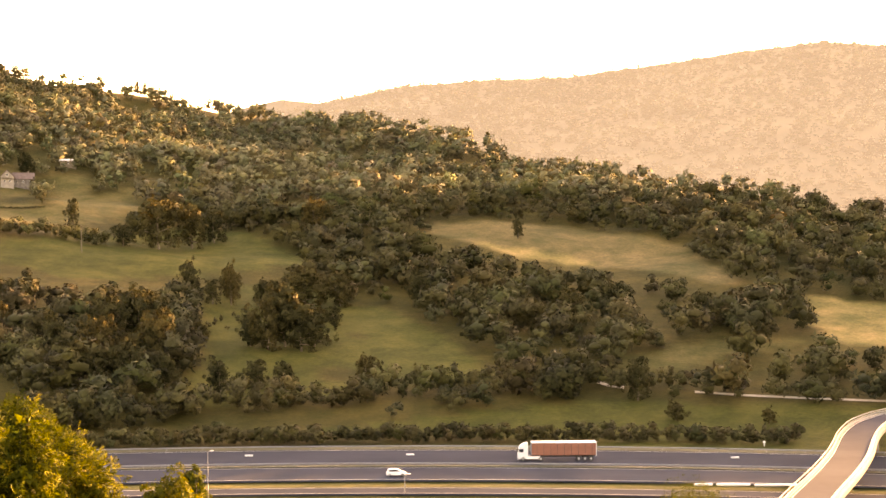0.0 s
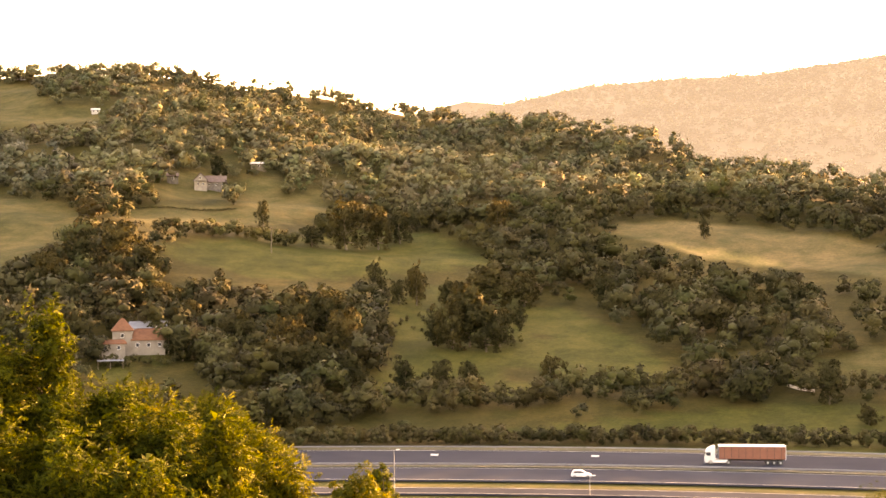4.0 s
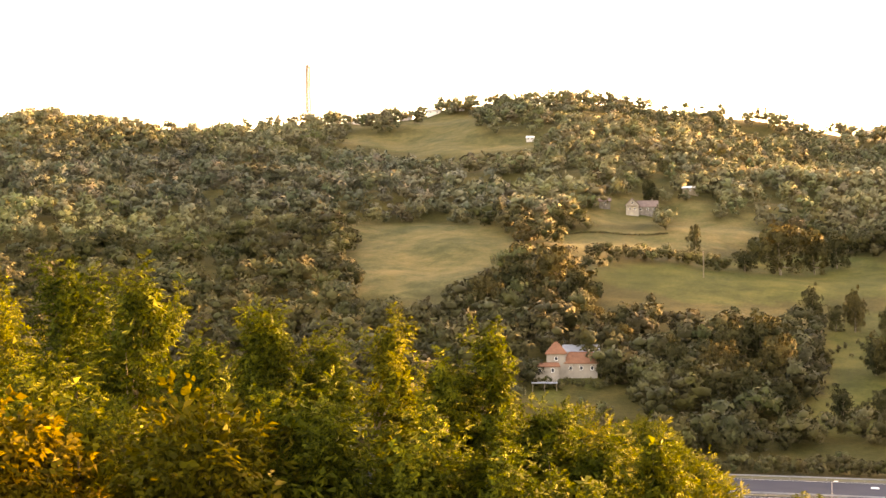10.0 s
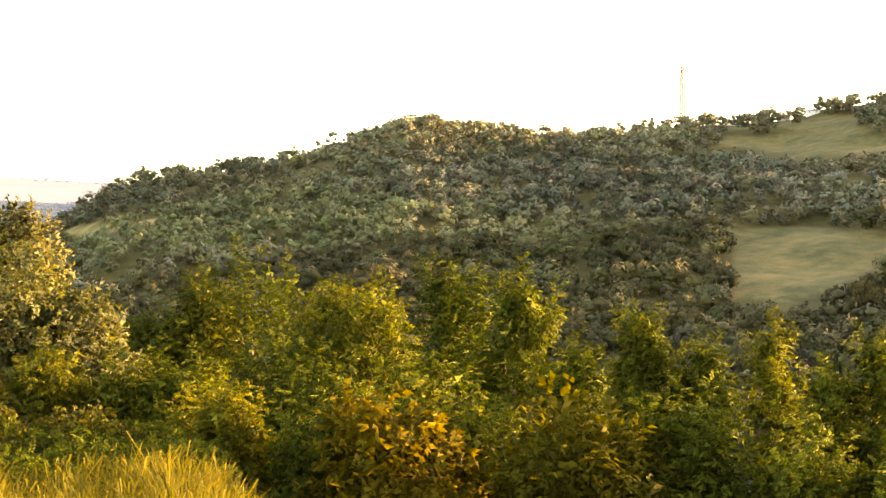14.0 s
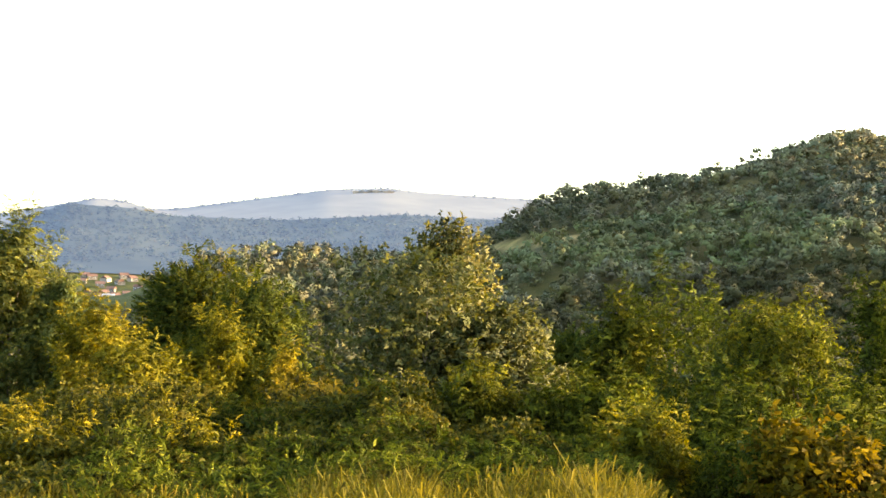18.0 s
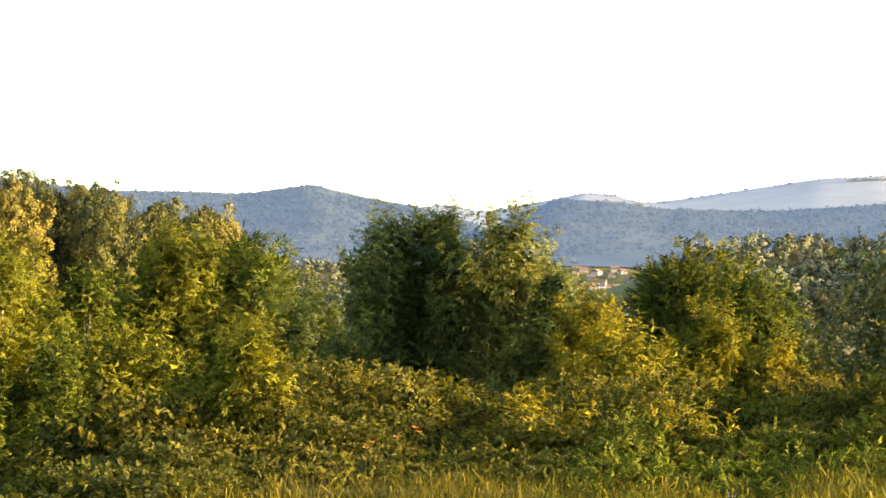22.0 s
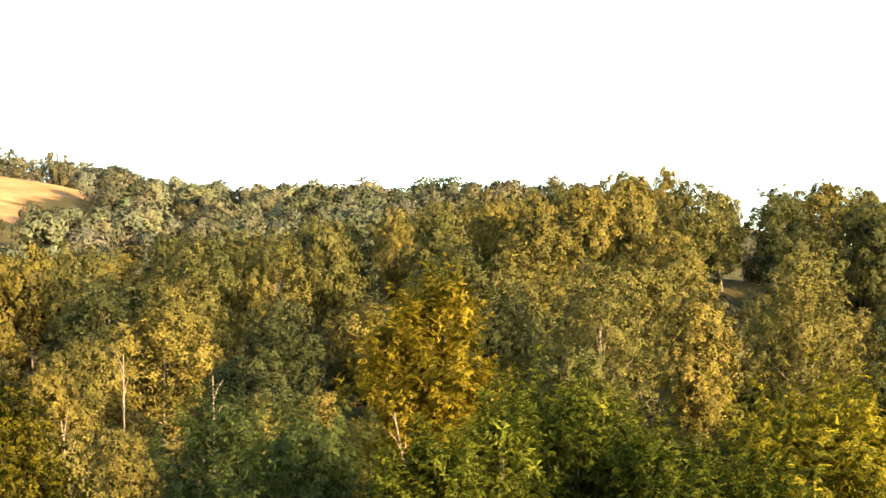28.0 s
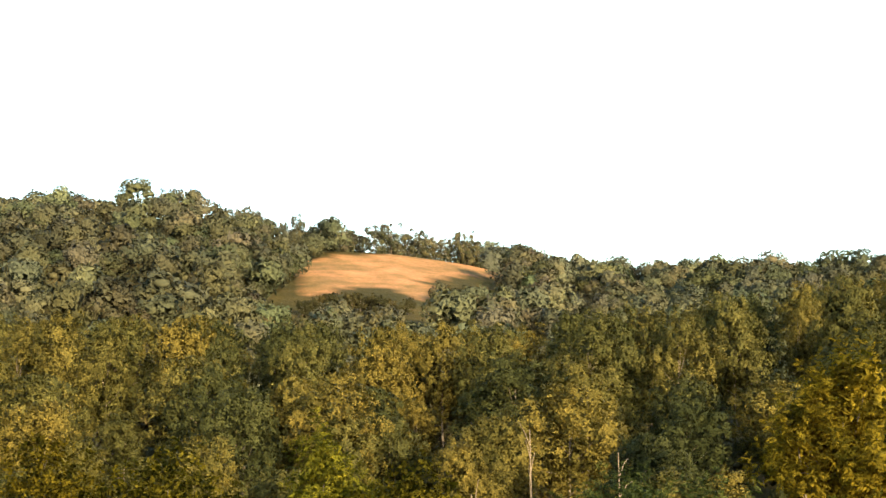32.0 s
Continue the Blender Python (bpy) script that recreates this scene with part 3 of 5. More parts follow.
def tufts(rng, w, h, base, size, n, count):
    """A crown of leafy clumps, for trees a little way off: arrays of verts and triangles, the masses and the normals."""
    lob = lobes(rng, w, h, base, count)
    m = max(n // 20, 30)
    c, d = crown_points(rng, lob * (1, 1, 1, 0.9, 0.9), m)
    i = rng.integers(m, size=n)
    u = unit(rng.normal(size=(n, 3)) + 0.9 * d[i] + (0, 0, 0.35))
    p = c[i] + u * (0.066 * w * rng.uniform(0.5, 1.5, (m, 1)))[i] * rng.uniform(0.75, 1.1, (n, 1))
    v, f = scatter(TUFT, TUFT_TRIS, p, frames_facing(rng, u, 0.34), size * rng.uniform(0.6, 1.4, n))
    heart = np.array((0, 0, base + 0.45 * (h - base)))
    whole = unit((p - heart) / (w * 0.5, w * 0.5, (h - base) * 0.5))
    ns = rounded(rng, unit(0.7 * u + 0.5 * d[i] + 0.4 * whole), 9, 0.14)
    m = n // 7
    q, out = crown_points(rng, lob * (1, 1, 1, 0.66, 0.66), m)
    v2, f2 = scatter(TUFT, TUFT_TRIS, q, frames_facing(rng, out, 0.5), size * rng.uniform(1.2, 1.8, m))
    return np.vstack([v, v2]), np.vstack([f, f2 + len(v)]), lob, np.vstack([ns, rounded(rng, out, 9, 0.3)])


LABELS = {
    "ash": ("ash_tree", "young ash tree with feathery yellow-green leaves on the slope"),
    "yellow": ("ash_sapling", "sunlit golden-green sapling with long leaflets among the brambles"),
    "golden": ("turning_tree", "tree with early golden-yellow leaves before the dark wood"),
    "green": ("broadleaf_tree", "rounded green broadleaf tree standing below the terrace edge"),
    "dark": ("walnut_tree", "dark green shady tree with hanging compound leaves"),
    "pear": ("wild_pear_tree", "wild pear tree with pale grey-green glossy leaves"),
    "bramble": ("bramble_bush", "arching dark green bramble bush on the terrace edge"),
    "rust": ("hornbeam_bush", "bushy shrub with rusty ochre leaves on the slope"),
    "wood": ("oak_tree", "olive-green oak in the wood, touched by evening sun"),
}


def near_tree(rng, az, el, d, w, kind):
    """A tree near the terrace: its top at elevation el and distance d, its crown w wide."""
    spot = aim(az, 0, d)
    z = float(land(az, d))
    h = max(d * math.tan(radians(el)) - z, 0.8)
    w = max(w * 1.25, 0.7)
    base = 0.03 * h if kind in ("rust", "bramble") else max(0.1 * h, h - (2.6 if d < 45 and kind != "green" else 1.7) * w)
    leaf = (0.15 if kind in ("pear", "rust") else 0.185 if kind in ("ash", "yellow", "dark") else 0.2) * (1 if d < 50 else 1.35)
    area = w * (h - base)
    want = max(area * 13 / leaf ** 2, 240)
    n = int(min(want, 3900 if kind == "dark" and d > 35 else 2800 if d < 46 else 2500))
    leaf *= min(math.sqrt(want / n), 1.5 if d < 46 else 1.65)
    name, label = LABELS[kind]
    t = thing(name, pose(spot.x, spot.y, z, 0, 0, 0), label, "tree", "trees round the terrace")
    if d > 64:
        v, f, lob, ns = tufts(rng, w, h, base, 0.18, int(min(area * 240, 10000)), 20)
        part("crown", mesh_of("crown", v, f, LEAF[kind], True, ns), t)
        part("trunk", trunk_mesh(rng, h, base, lob, 0.02 + 0.012 * h), t)
        return
    me, lob = crown_mesh(rng, kind, w, h, base, leaf, n, int(min(max(6 + area * 0.8, 7), 18)))
    part("crown", me, t)
    part("trunk", trunk_mesh(rng, h, base, lob, 0.02 + 0.012 * h), t)


# Green rows at headings 9 to 22: ash trees, their backlit darkness put into colour.
NEAR_TREES = """
    39.5 0.07 39 3.2 ash, 36.7 0.67 36 2.7 ash, 33.9 -0.01 33 2.3 ash, 31.8 -2.18 30 1.7 ash, 29.6 -1.11 27 1.2 ash, 27.3 -2.27 27 1.3 ash,
    24.9 -1.78 24 0.9 ash, 22.9 -2.94 22 1.1 ash, 21.2 -2.12 22 0.7 ash, 19.2 -4.65 22 1.3 ash, 17.3 -5.93 22 1.3 ash, 15.3 -5.73 22 0.9 ash,
    13.6 -7.23 24 1.2 ash, 38.7 -4.94 21 2.3 rust, 32.0 -5.10 20 2.4 rust, 35.7 -4.20 22 1.6 ash, 28.0 -4.33 21 1.9 ash, 24.2 -5.41 20 1.8 ash,
    21.1 -6.25 20 1.8 ash, 17.9 -7.28 20 1.5 ash, 15.6 -5.72 45 2.3 green, 13.7 -7.25 48 2.1 green, 9.4 -8.23 90 2.0 green, -9.2 -9.02 225 9.1 green,
    15.6 -5.77 36 1.9 green, 13.6 -7.27 36 1.6 green, 9.9 -8.42 68 3.3 green, 18.3 -5.44 33 2.4 green, 21.3 -5.32 30 2.7 green, 43.7 1.12 62 7.6 ash,
    40.9 0.20 54 4.0 ash, 45.8 -0.52 60 4.0 ash, 42.7 -2.30 39 3.7 green, 37.9 -3.17 27 3.0 ash, 42.0 -3.22 26 1.9 ash, 40.6 -4.26 22 2.1 ash,
    47.8 -1.56 60 3.1 green, 52.5 2.39 51 2.8 pear, 53.4 0.81 36 4.4 pear, 50.3 -0.73 36 2.4 pear, 70.7 2.76 40 1.9 dark, 72.7 2.19 40 3.0 dark,
    68.7 2.03 39 3.2 dark, 66.4 0.58 38 1.7 dark, 65.2 -0.76 30 1.7 yellow, 63.7 -1.89 28 1.7 yellow, 61.4 0.98 60 5.3 green, 59.4 0.09 57 4.2 green,
    62.4 0.24 60 2.9 green, 60.7 -1.20 33 1.5 yellow, 58.2 -2.11 33 1.1 yellow, 77.3 0.22 68 6.5 green, 80.4 1.44 52 2.9 yellow, 78.1 1.13 57 4.6 green,
    90.7 1.71 39 2.9 yellow, 92.6 1.27 42 2.5 yellow, 89.3 1.01 39 2.5 ash, 86.7 0.95 42 2.9 ash, 83.8 0.46 40 2.5 ash, 80.4 1.45 60 2.9 yellow,
    78.2 0.85 60 4.0 green, 82.1 0.16 54 4.4 ash, 89.5 -1.78 30 2.9 ash, 82.1 -1.73 32 2.8 ash, 84.8 -2.59 30 1.7 ash, 77.5 -2.07 26 1.0 yellow,
    75.7 -0.61 51 3.4 dark, 101.5 -1.17 27 3.3 yellow, 95.0 -1.02 33 3.2 dark, 90.5 1.75 33 3.7 yellow, 92.7 -0.38 30 2.0 yellow, 87.2 1.08 36 3.3 yellow,
    110.0 -1.10 30 2.9 ash, 112.6 -2.09 28 2.1 ash, 106.8 -2.52 27 2.0 ash, 114.7 3.30 60 4.2 golden, 116.0 2.01 60 3.5 golden, 104.3 -4.20 24 2.7 ash,
    115.4 -2.68 27 2.2 ash, 108.7 3.42 82 6.0 wood, 101.4 3.3 84 5.5 wood, 95.9 1.6 72 5.0 wood, 105.2 2.2 72 3.4 wood, 112.3 -1.40 36 2.4 ash, 119.9 -1.78 39 3.6 dark, 109.4 -0.99 45 3.3 ash, 133.8 -0.14 60 4.0 yellow,
    122.4 -1.31 45 4.0 dark, 130.4 -1.37 54 4.4 rust, 62.7 -4.91 22 1.6 yellow, 67.3 -5.46 22 1.2 yellow, 54.3 -3.82 24 1.7 ash, 51.3 -2.70 24 1.2 yellow,
    46.8 -3.41 24 1.6 ash, 45.0 -4.27 22 1.1 yellow, 59.6 -4.66 24 1.3 ash, 56.8 -3.87 26 1.9 bramble, 71.5 -5.06 24 2.0 bramble, 73.9 -5.16 24 2.1 bramble,
    63.4 -4.43 24 1.8 yellow, 54.2 -4.21 24 2.0 bramble, 46.5 -3.24 24 1.3 ash, 44.8 -4.29 22 0.9 yellow, 48.6 -3.46 24 1.4 ash, 139.6 -0.68 54 5.2 rust,
    143.7 -0.49 57 4.6 rust, 84.2 -6.44 22 1.6 bramble, 81.5 -6.62 22 1.6 bramble, 79.0 -6.37 24 1.8 ash, 86.6 -6.04 22 1.6 ash, 77.5 -1.97 22 0.9 yellow,
    78.4 -3.23 23 1.0 ash, 99.6 -1.67 28 1.6 yellow, 94.2 -0.83 36 3.5 dark,
"""


def build_near_trees():
    rng = np.random.default_rng(3)
    for row in NEAR_TREES.replace("\n", " ").split(","):
        if row.strip():
            az, el, d, w, kind = row.split()
            near_tree(rng, float(az), float(el), float(d), float(w), kind)


build_near_trees()


# ---- the wood on the rise, tree by tree where it is near ----
# Tops of the wood against the sky and the hill behind: heading and elevation.
WOOD_TOPS = [(76, 2.2), (80, 2.9), (83.8, 3.4), (85.7, 3.85), (87.4, 3.6), (89.3, 3.85), (91, 4.2), (92, 4.9), (93.5, 5.5), (94.8, 5.4), (95.9, 4.6), (96.8, 5.4), (98.2, 5.6), (99, 6.3), (102.2, 6.55), (104.3, 6.4),
             (106, 7.05), (107, 7.0), (109.5, 6.7), (112.7, 6.38), (117, 5.7), (121.6, 5.1), (127.5, 4.45), (131.8, 4.25), (138, 4.55), (151, 4.5)]


def build_wood():
    rng = np.random.default_rng(11)
    kinds, tallest = [], []
    for k in range(14):
        h = rng.uniform(9.5, 13)
        w = h * (rng.uniform(0.46, 0.66) if k < 6 else rng.uniform(0.5, 0.72))
        v, f, lob, ns = tufts(rng, w, h, 0.2 * h, *((0.23, 6800) if k < 6 else (0.28, 4400)), 12)
        tallest.append(float(v[:, 2].max()))
        kinds.append((mesh_of("crown", v, f, LEAF["wood"], True, ns), trunk_mesh(rng, h, 0.25 * h, lob, 0.11)))
    name, label = LABELS["wood"]
    spots = []
    for d in np.arange(64, 158, 7.6):
        step = math.degrees(7.6 / d)
        for az in np.arange(79, 151, step):
            a, q = az + rng.uniform(-0.4, 0.4) * step, d + rng.uniform(-3.2, 3.2)
            if a > 88 or q > 72:
                spots.append((q, a))
    spots.sort()
    for q, a in spots:
        k = rng.integers(6) if q < 92 else 6 + rng.integers(8)
        s = rng.uniform(0.55, 1.05) * (0.85 if q < 90 else 1)
        p, z = aim(a, 0, q), float(land(a, q))
        top = q * math.tan(radians(float(table(a, WOOD_TOPS)) - (rng.uniform(0, 0.45) if q > 118 else rng.uniform(0.9, 2.6)))) - z
        if top < 2.2:
            continue
        tall = top / tallest[k] if q > 118 else min(s * rng.uniform(0.9, 1.15), top / tallest[k])
        s = min(max(s, tall * 0.75), tall * 1.3)
        m = pose(p.x, p.y, z, 0, 0, rng.uniform(0, 360)) @ Matrix.Diagonal((s, s, tall, 1))
        t = thing(name, m, label, "tree", "trees of the wood")
        part("crown", kinds[k][0], t)
        part("trunk", kinds[k][1], t)


build_wood()


# ---- far woods ----
def far_trees(name, label, rng, az, d, z, h, quads, size, material, masses=4, broad=1.0, under=None, spread_of=0.3):
    """Many trees far off, as one mesh: each a heap of leafy masses with tufts standing out of them."""
    n = len(az)
    a = np.radians(az)
    foot = np.stack([-np.sin(a) * d, np.cos(a) * d, z], 1)
    wide = rng.uniform(0.36, 0.64, (n, 1, 1)) * broad

    def grown(q):
        return foot[:, None] + np.concatenate([q[..., :2] * wide, 0.5 + q[..., 2:] * 0.45], -1) * h[:, None, None]

    # each crown is a heap of leafy masses of different sizes, the top one standing clear of the rest
    away = unit(rng.normal(size=(n, masses, 3)) * (1, 1, 0.9) + (0, 0, 0.1))
    away[:, 0] = unit(rng.normal(size=(n, 3)) * 0.4 + (0, 0, 1.0))
    away[:, 1] = unit(rng.normal(size=(n, 3)) * 0.4 - (0, 0, 0.8))
    heart = away * rng.uniform(0.35, 0.62, (n, masses, 1))
    girth = rng.uniform(0.26, 0.46, (n, masses, 1))
    bv, bf = knob(1)
    uneven = (0.5 if quads < 100 else 0.32) + 0.3 * rng.random((n, masses, len(bv), 1))
    core = grown((heart[:, :, None] + bv * girth[:, :, None] * uneven).reshape(n, -1, 3)).reshape(-1, 3)
    core_f = (bf[None] + (np.arange(n * masses) * len(bv))[:, None, None]).reshape(-1, 3)
    pick = rng.integers(masses, size=(n, quads))
    row = np.arange(n)[:, None]
    u = unit(rng.normal(size=(n, quads, 3)) + 0.7 * away[row, pick] + (0, 0, 0.2))
    p = grown(heart[row, pick] + u * girth[row, pick] * rng.uniform(0.78, 1.15, (n, quads, 1))).reshape(-1, 3)
    v, f = scatter(TUFT, TUFT_TRIS, p, frames_facing(rng, u.reshape(-1, 3), 0.35), np.repeat(h * size, quads) * rng.uniform(0.5, 1.2, n * quads))
    tone = rng.uniform(0.98 - spread_of, 0.98 + spread_of, (n, 1)) * (1 + rng.normal(size=(n, 3)) * (0.07, 0.04, 0.08)) * stand_tint(az, d, z)
    tone = np.vstack([np.repeat(tone, masses * len(bv), 0), np.repeat(tone, quads * 9, 0)])
    verts, faces = np.vstack([core, v]), np.vstack([core_f, f + len(core)])
    out = np.vstack([unit(bv + 0.5 * away[:, :, None]).reshape(-1, 3), rounded(rng, unit(u + 0.5 * away[row, pick]).reshape(-1, 3), 9, 0.15)])
    if under:
        a0, a1, d0, d1 = under
        A, D = np.meshgrid(np.arange(a0, a1 + 0.01, 0.3), np.linspace(0, 1, 60))
        D = np.where(A < 12, np.maximum(d0, crest_distance(A) + 20), d0) * (1 - D) + d1 * D
        Z, q = land(A, D) + 1.0, np.radians(A)
        k, r = A.shape[1], A.shape[0]
        i, j = np.meshgrid(np.arange(k - 1), np.arange(r - 1))
        sheet = np.stack([j * k + i, (j + 1) * k + i, (j + 1) * k + i + 1, j * k + i + 1], -1).reshape(-1, 4)
        sheet = mesh_of(name, np.stack([-np.sin(q) * D, np.cos(q) * D, Z], -1).reshape(-1, 3), sheet, material, True)
        sheet.color_attributes.new("tone", "FLOAT_COLOR", "POINT").data.foreach_set("color", np.ones(len(sheet.vertices) * 4, np.float32))
        tagged(new(name, sheet), label, "hill", kind="structure")
        name, label = "hilltop_woods", "row of far trees along the crest of a distant hill"
    me = mesh_of(name, verts, faces, material, True, out)
    me.color_attributes.new("tone", "FLOAT_COLOR", "POINT").data.foreach_set("color", np.hstack([tone, np.ones((len(tone), 1))]).ravel().astype(np.float32))
    ob = new(name, me)
    return tagged(ob, label, "woods", kind="stuff")


def planted(rng, az0, az1, d0, d1, gap, low, high):
    """Trees scattered on a stretch of land, about gap metres apart, clear of the clearings: heading, distance, ground and height."""
    count = int(radians(az1 - az0) * 0.5 * (d1 ** 2 - d0 ** 2) / gap ** 2)
    az, d = rng.uniform(az0, az1, count), np.sqrt(rng.uniform(d0 ** 2, d1 ** 2, count))
    z = land(az, d)
    h = rng.uniform(low, high, count)
    ok = (cover(az, d, z) == 0) & (cover(az, d, z + 0.45 * h) == 0) & (cover(az, d, z + 0.85 * h) == 0)
    for k in (-0.28, 0.28):
        for up in (0.45, 0.6, 0.75, 0.9, 1.0) if az1 > 110 else ():
            ok &= (az < 110) | (cover(az + k, d, z + up * h) == 0)
    ok |= (d > 481) & (d < 500) & (az > 100)
    return az[ok], d[ok], z[ok], h[ok]


def on_slope(az, d, z, fall=1.0):
    """Drops places on slopes that fall away on the far side of a crest."""
    return land(az, d + 15) > z - fall


def build_far_woods():
    rng = np.random.default_rng(5)
    for name, label, a0, a1, d0, d1, gap, low, high, fall, quads, size, mat, masses, broad, mottle in (
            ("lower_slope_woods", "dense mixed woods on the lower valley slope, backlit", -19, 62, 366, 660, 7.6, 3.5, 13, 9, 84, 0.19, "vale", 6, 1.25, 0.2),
            # far leaves hold the haze of the upper slopes in their colour
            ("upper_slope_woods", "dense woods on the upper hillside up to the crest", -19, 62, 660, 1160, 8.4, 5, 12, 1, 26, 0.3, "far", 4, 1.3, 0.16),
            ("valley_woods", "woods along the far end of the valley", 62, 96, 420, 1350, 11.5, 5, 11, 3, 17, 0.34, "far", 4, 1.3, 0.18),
            # backdrop hills: their leaf materials glow to stand for haze
            ("backdrop_east_hill", "distant wooded hill with a haze glow, in the evening light", -19, 8, 720, 1910, 11.5, 4, 6.5, 1, 4, 0.7, "east", 2, 3.0, 0.04),
            ("backdrop_blue_hills", "distant wooded hills with a haze glow, in the evening light", 44, 96, 1345, 2250, 11.5, 3, 5.2, 1, 4, 0.7, "hills", 2, 3.4, 0.05),
            ("backdrop_pale_ridge", "farthest wooded ridge with a haze glow, under the evening sky", 46, 76, 2400, 3410, 22, 5, 8, 1, 8, 0.6, "ridge", 2, 4.0, 0.04),
            ("backdrop_notch_hill", "farthest wooded ridge with a haze glow, under the evening sky", 0, 12, 2300, 2810, 23, 5, 9, 1, 6, 0.3, "east", 2, 2.2, 0.05),
            ("wheat_hill_woods", "mixed woods climbing the hill round the wheat field", 106, 150, 235, 500, 8.8, 6, 13, 6, 270, 0.135, "copse", 9, 1.15, 0.28)):
        az, d, z, h = planted(rng, a0, a1, d0, d1, gap, low, high)
        ok = on_slope(az, d, z, fall) & (z > FLOOR + 1.2)
        if mat == "east":
            ok &= d > crest_distance(az) + 20
        elif mat == "ridge":
            ok &= land(az, d + 70) < z + 4
        elif mat == "far":
            ok &= (az > 10) | (d < crest_distance(az) + 25)
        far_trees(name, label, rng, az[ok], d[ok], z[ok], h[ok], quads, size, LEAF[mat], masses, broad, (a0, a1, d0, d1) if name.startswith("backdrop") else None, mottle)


build_far_woods()


def undergrowth():
    rng = np.random.default_rng(8)
    az, d, z, h = planted(rng, 78, 151, 58, 178, 4.3, 1.6, 4.2)
    # vale leaves, darker than the oaks', put shade into the gaps' colour
    far_trees("undergrowth", "shady undergrowth between the trees of the wood", rng, az, d, z, h, 50, 0.16, LEAF["vale"], 5, 1.3)


undergrowth()


def scrub():
    rng = np.random.default_rng(9)
    az, d, z, h = planted(rng, 79, 150, 38, 60, 2.6, 1.2, 3.4)
    far_trees("scrub", "dense low scrub on the slope below the terrace", rng, az, d, z, h, 130, 0.13, LEAF["vale"], 6, 1.3)


scrub()


# ---- brambles and grass on the terrace ----
def lumps(x, y):
    return 0.5 + 0.2 * np.sin(x * 2.3 + 0.5) * np.sin(y * 2.9) + 0.17 * np.sin(x * 0.9 + y * 1.3 + 1.0) + 0.13 * np.sin(x * 4.7 - y * 3.9)


def bank(name, label, az0, az1, d0, d1, tall, n, kind, size, seed):
    """A low bank of leafy stems over a stretch of ground."""
    rng = np.random.default_rng(seed)
    az, d = rng.uniform(az0, az1, n), np.sqrt(rng.uniform(d0 ** 2, d1 ** 2, n))
    a = np.radians(az)
    x, y = -np.sin(a) * d, np.cos(a) * d
    u = (d - d0) / (d1 - d0)
    e = np.minimum(az - az0, az1 - az) / 3.0
    rise = lumps(x, y)
    top = tall * np.clip(u * 2.2, 0.15, 1) * np.clip(e, 0.2, 1) * (0.15 + 1.25 * rise ** 1.3)
    z = land(az, d) + top * (1 - 0.5 * rng.random(n) ** 2)
    way = unit(np.stack([rng.normal(size=n), rng.normal(size=n), rng.normal(size=n) * 0.6 + 0.5], 1) - 0.5 * np.stack([x, y, 0 * x], 1) / d[:, None])
    vs, fs, b = [], [], 0
    for k in range(3):
        tv, tf = sprig(rng, kind)
        s = slice(k, None, 3)
        v, f = scatter(tv, tf, np.stack([x, y, z], 1)[s], frames_along(rng, way[s]), size * rng.uniform(0.6, 1.4, len(x[s])))
        vs.append(v)
        fs.append(f + b)
        b += len(v)
    return tagged(new(name, mesh_of(name, np.vstack(vs), np.vstack(fs), LEAF[kind])), label, "shrubs", kind="stuff")


def grass(name, label, az0, az1, d0, d1, tall, n, seed, kind="grass"):
    """Long dry blades and seed stalks, bent by their own weight."""
    rng = np.random.default_rng(seed)
    az, d = rng.uniform(az0, az1, n), np.sqrt(rng.uniform(d0 ** 2, d1 ** 2, n))
    a = np.radians(az)
    x, y = -np.sin(a) * d, np.cos(a) * d
    h = tall * rng.uniform(0.4, 1.15, n) * (0.5 + 0.7 * lumps(x * 1.7, y * 1.7))
    lean = rng.normal(size=(n, 2)) * 0.22
    w = rng.uniform(0.003, 0.008, n)
    t = rng.uniform(0, np.pi, n)
    side = np.stack([np.cos(t) * w, np.sin(t) * w, 0 * w], 1)
    p0 = np.stack([x, y, land(az, d)], 1)
    p1 = p0 + np.stack([lean[:, 0] * h * 0.4, lean[:, 1] * h * 0.4, h * 0.6], 1)
    p2 = p0 + np.stack([lean[:, 0] * h * 1.3, lean[:, 1] * h * 1.3, h], 1)
    head = rng.random(n) < 0.3
    wide = np.where(head, 1.8, 0.25)[:, None]
    v = np.stack([p0 - side, p0 + side, p1 - side * 0.9, p1 + side * 0.9, p2 - side * wide, p2 + side * wide], 1).reshape(-1, 3)
    k = (np.arange(n) * 6)[:, None]
    f = np.vstack([k + np.array([[0, 1, 3, 2]]), k + np.array([[2, 3, 5, 4]])])
    return tagged(new(name, mesh_of(name, v, f, LEAF[kind])), label, "grass", kind="stuff")


bank("bramble_bank", "tangled bank of green brambles along the terrace edge", 46, 84, 19, 27.5, 1.0, 21000, "bramble", 0.165, 21)
bank("weed_bank", "low sunlit yellow-green weeds before the brambles", 44, 67, 16.5, 25, 0.7, 5500, "ash", 0.18, 22)
grass("meadow_grass", "long dry golden grass with seed heads on the terrace", 42, 58, 13, 19.5, 0.56, 12000, 23)
grass("short_grass", "short green weeds and grass on the terrace", 43, 77, 13, 18.5, 0.34, 12000, 24, "weeds")
bank("bramble_thicket", "low thicket of brambles at the end of the terrace", 77, 95, 13.5, 20, 0.45, 8000, "bramble", 0.155, 25)
grass("verge_grass", "short green weeds at the end of the terrace", 76, 93, 12.5, 17, 0.4, 5000, 26, "weeds")


# ---- motorway ----
ROAD_Z = FLOOR + 0.5


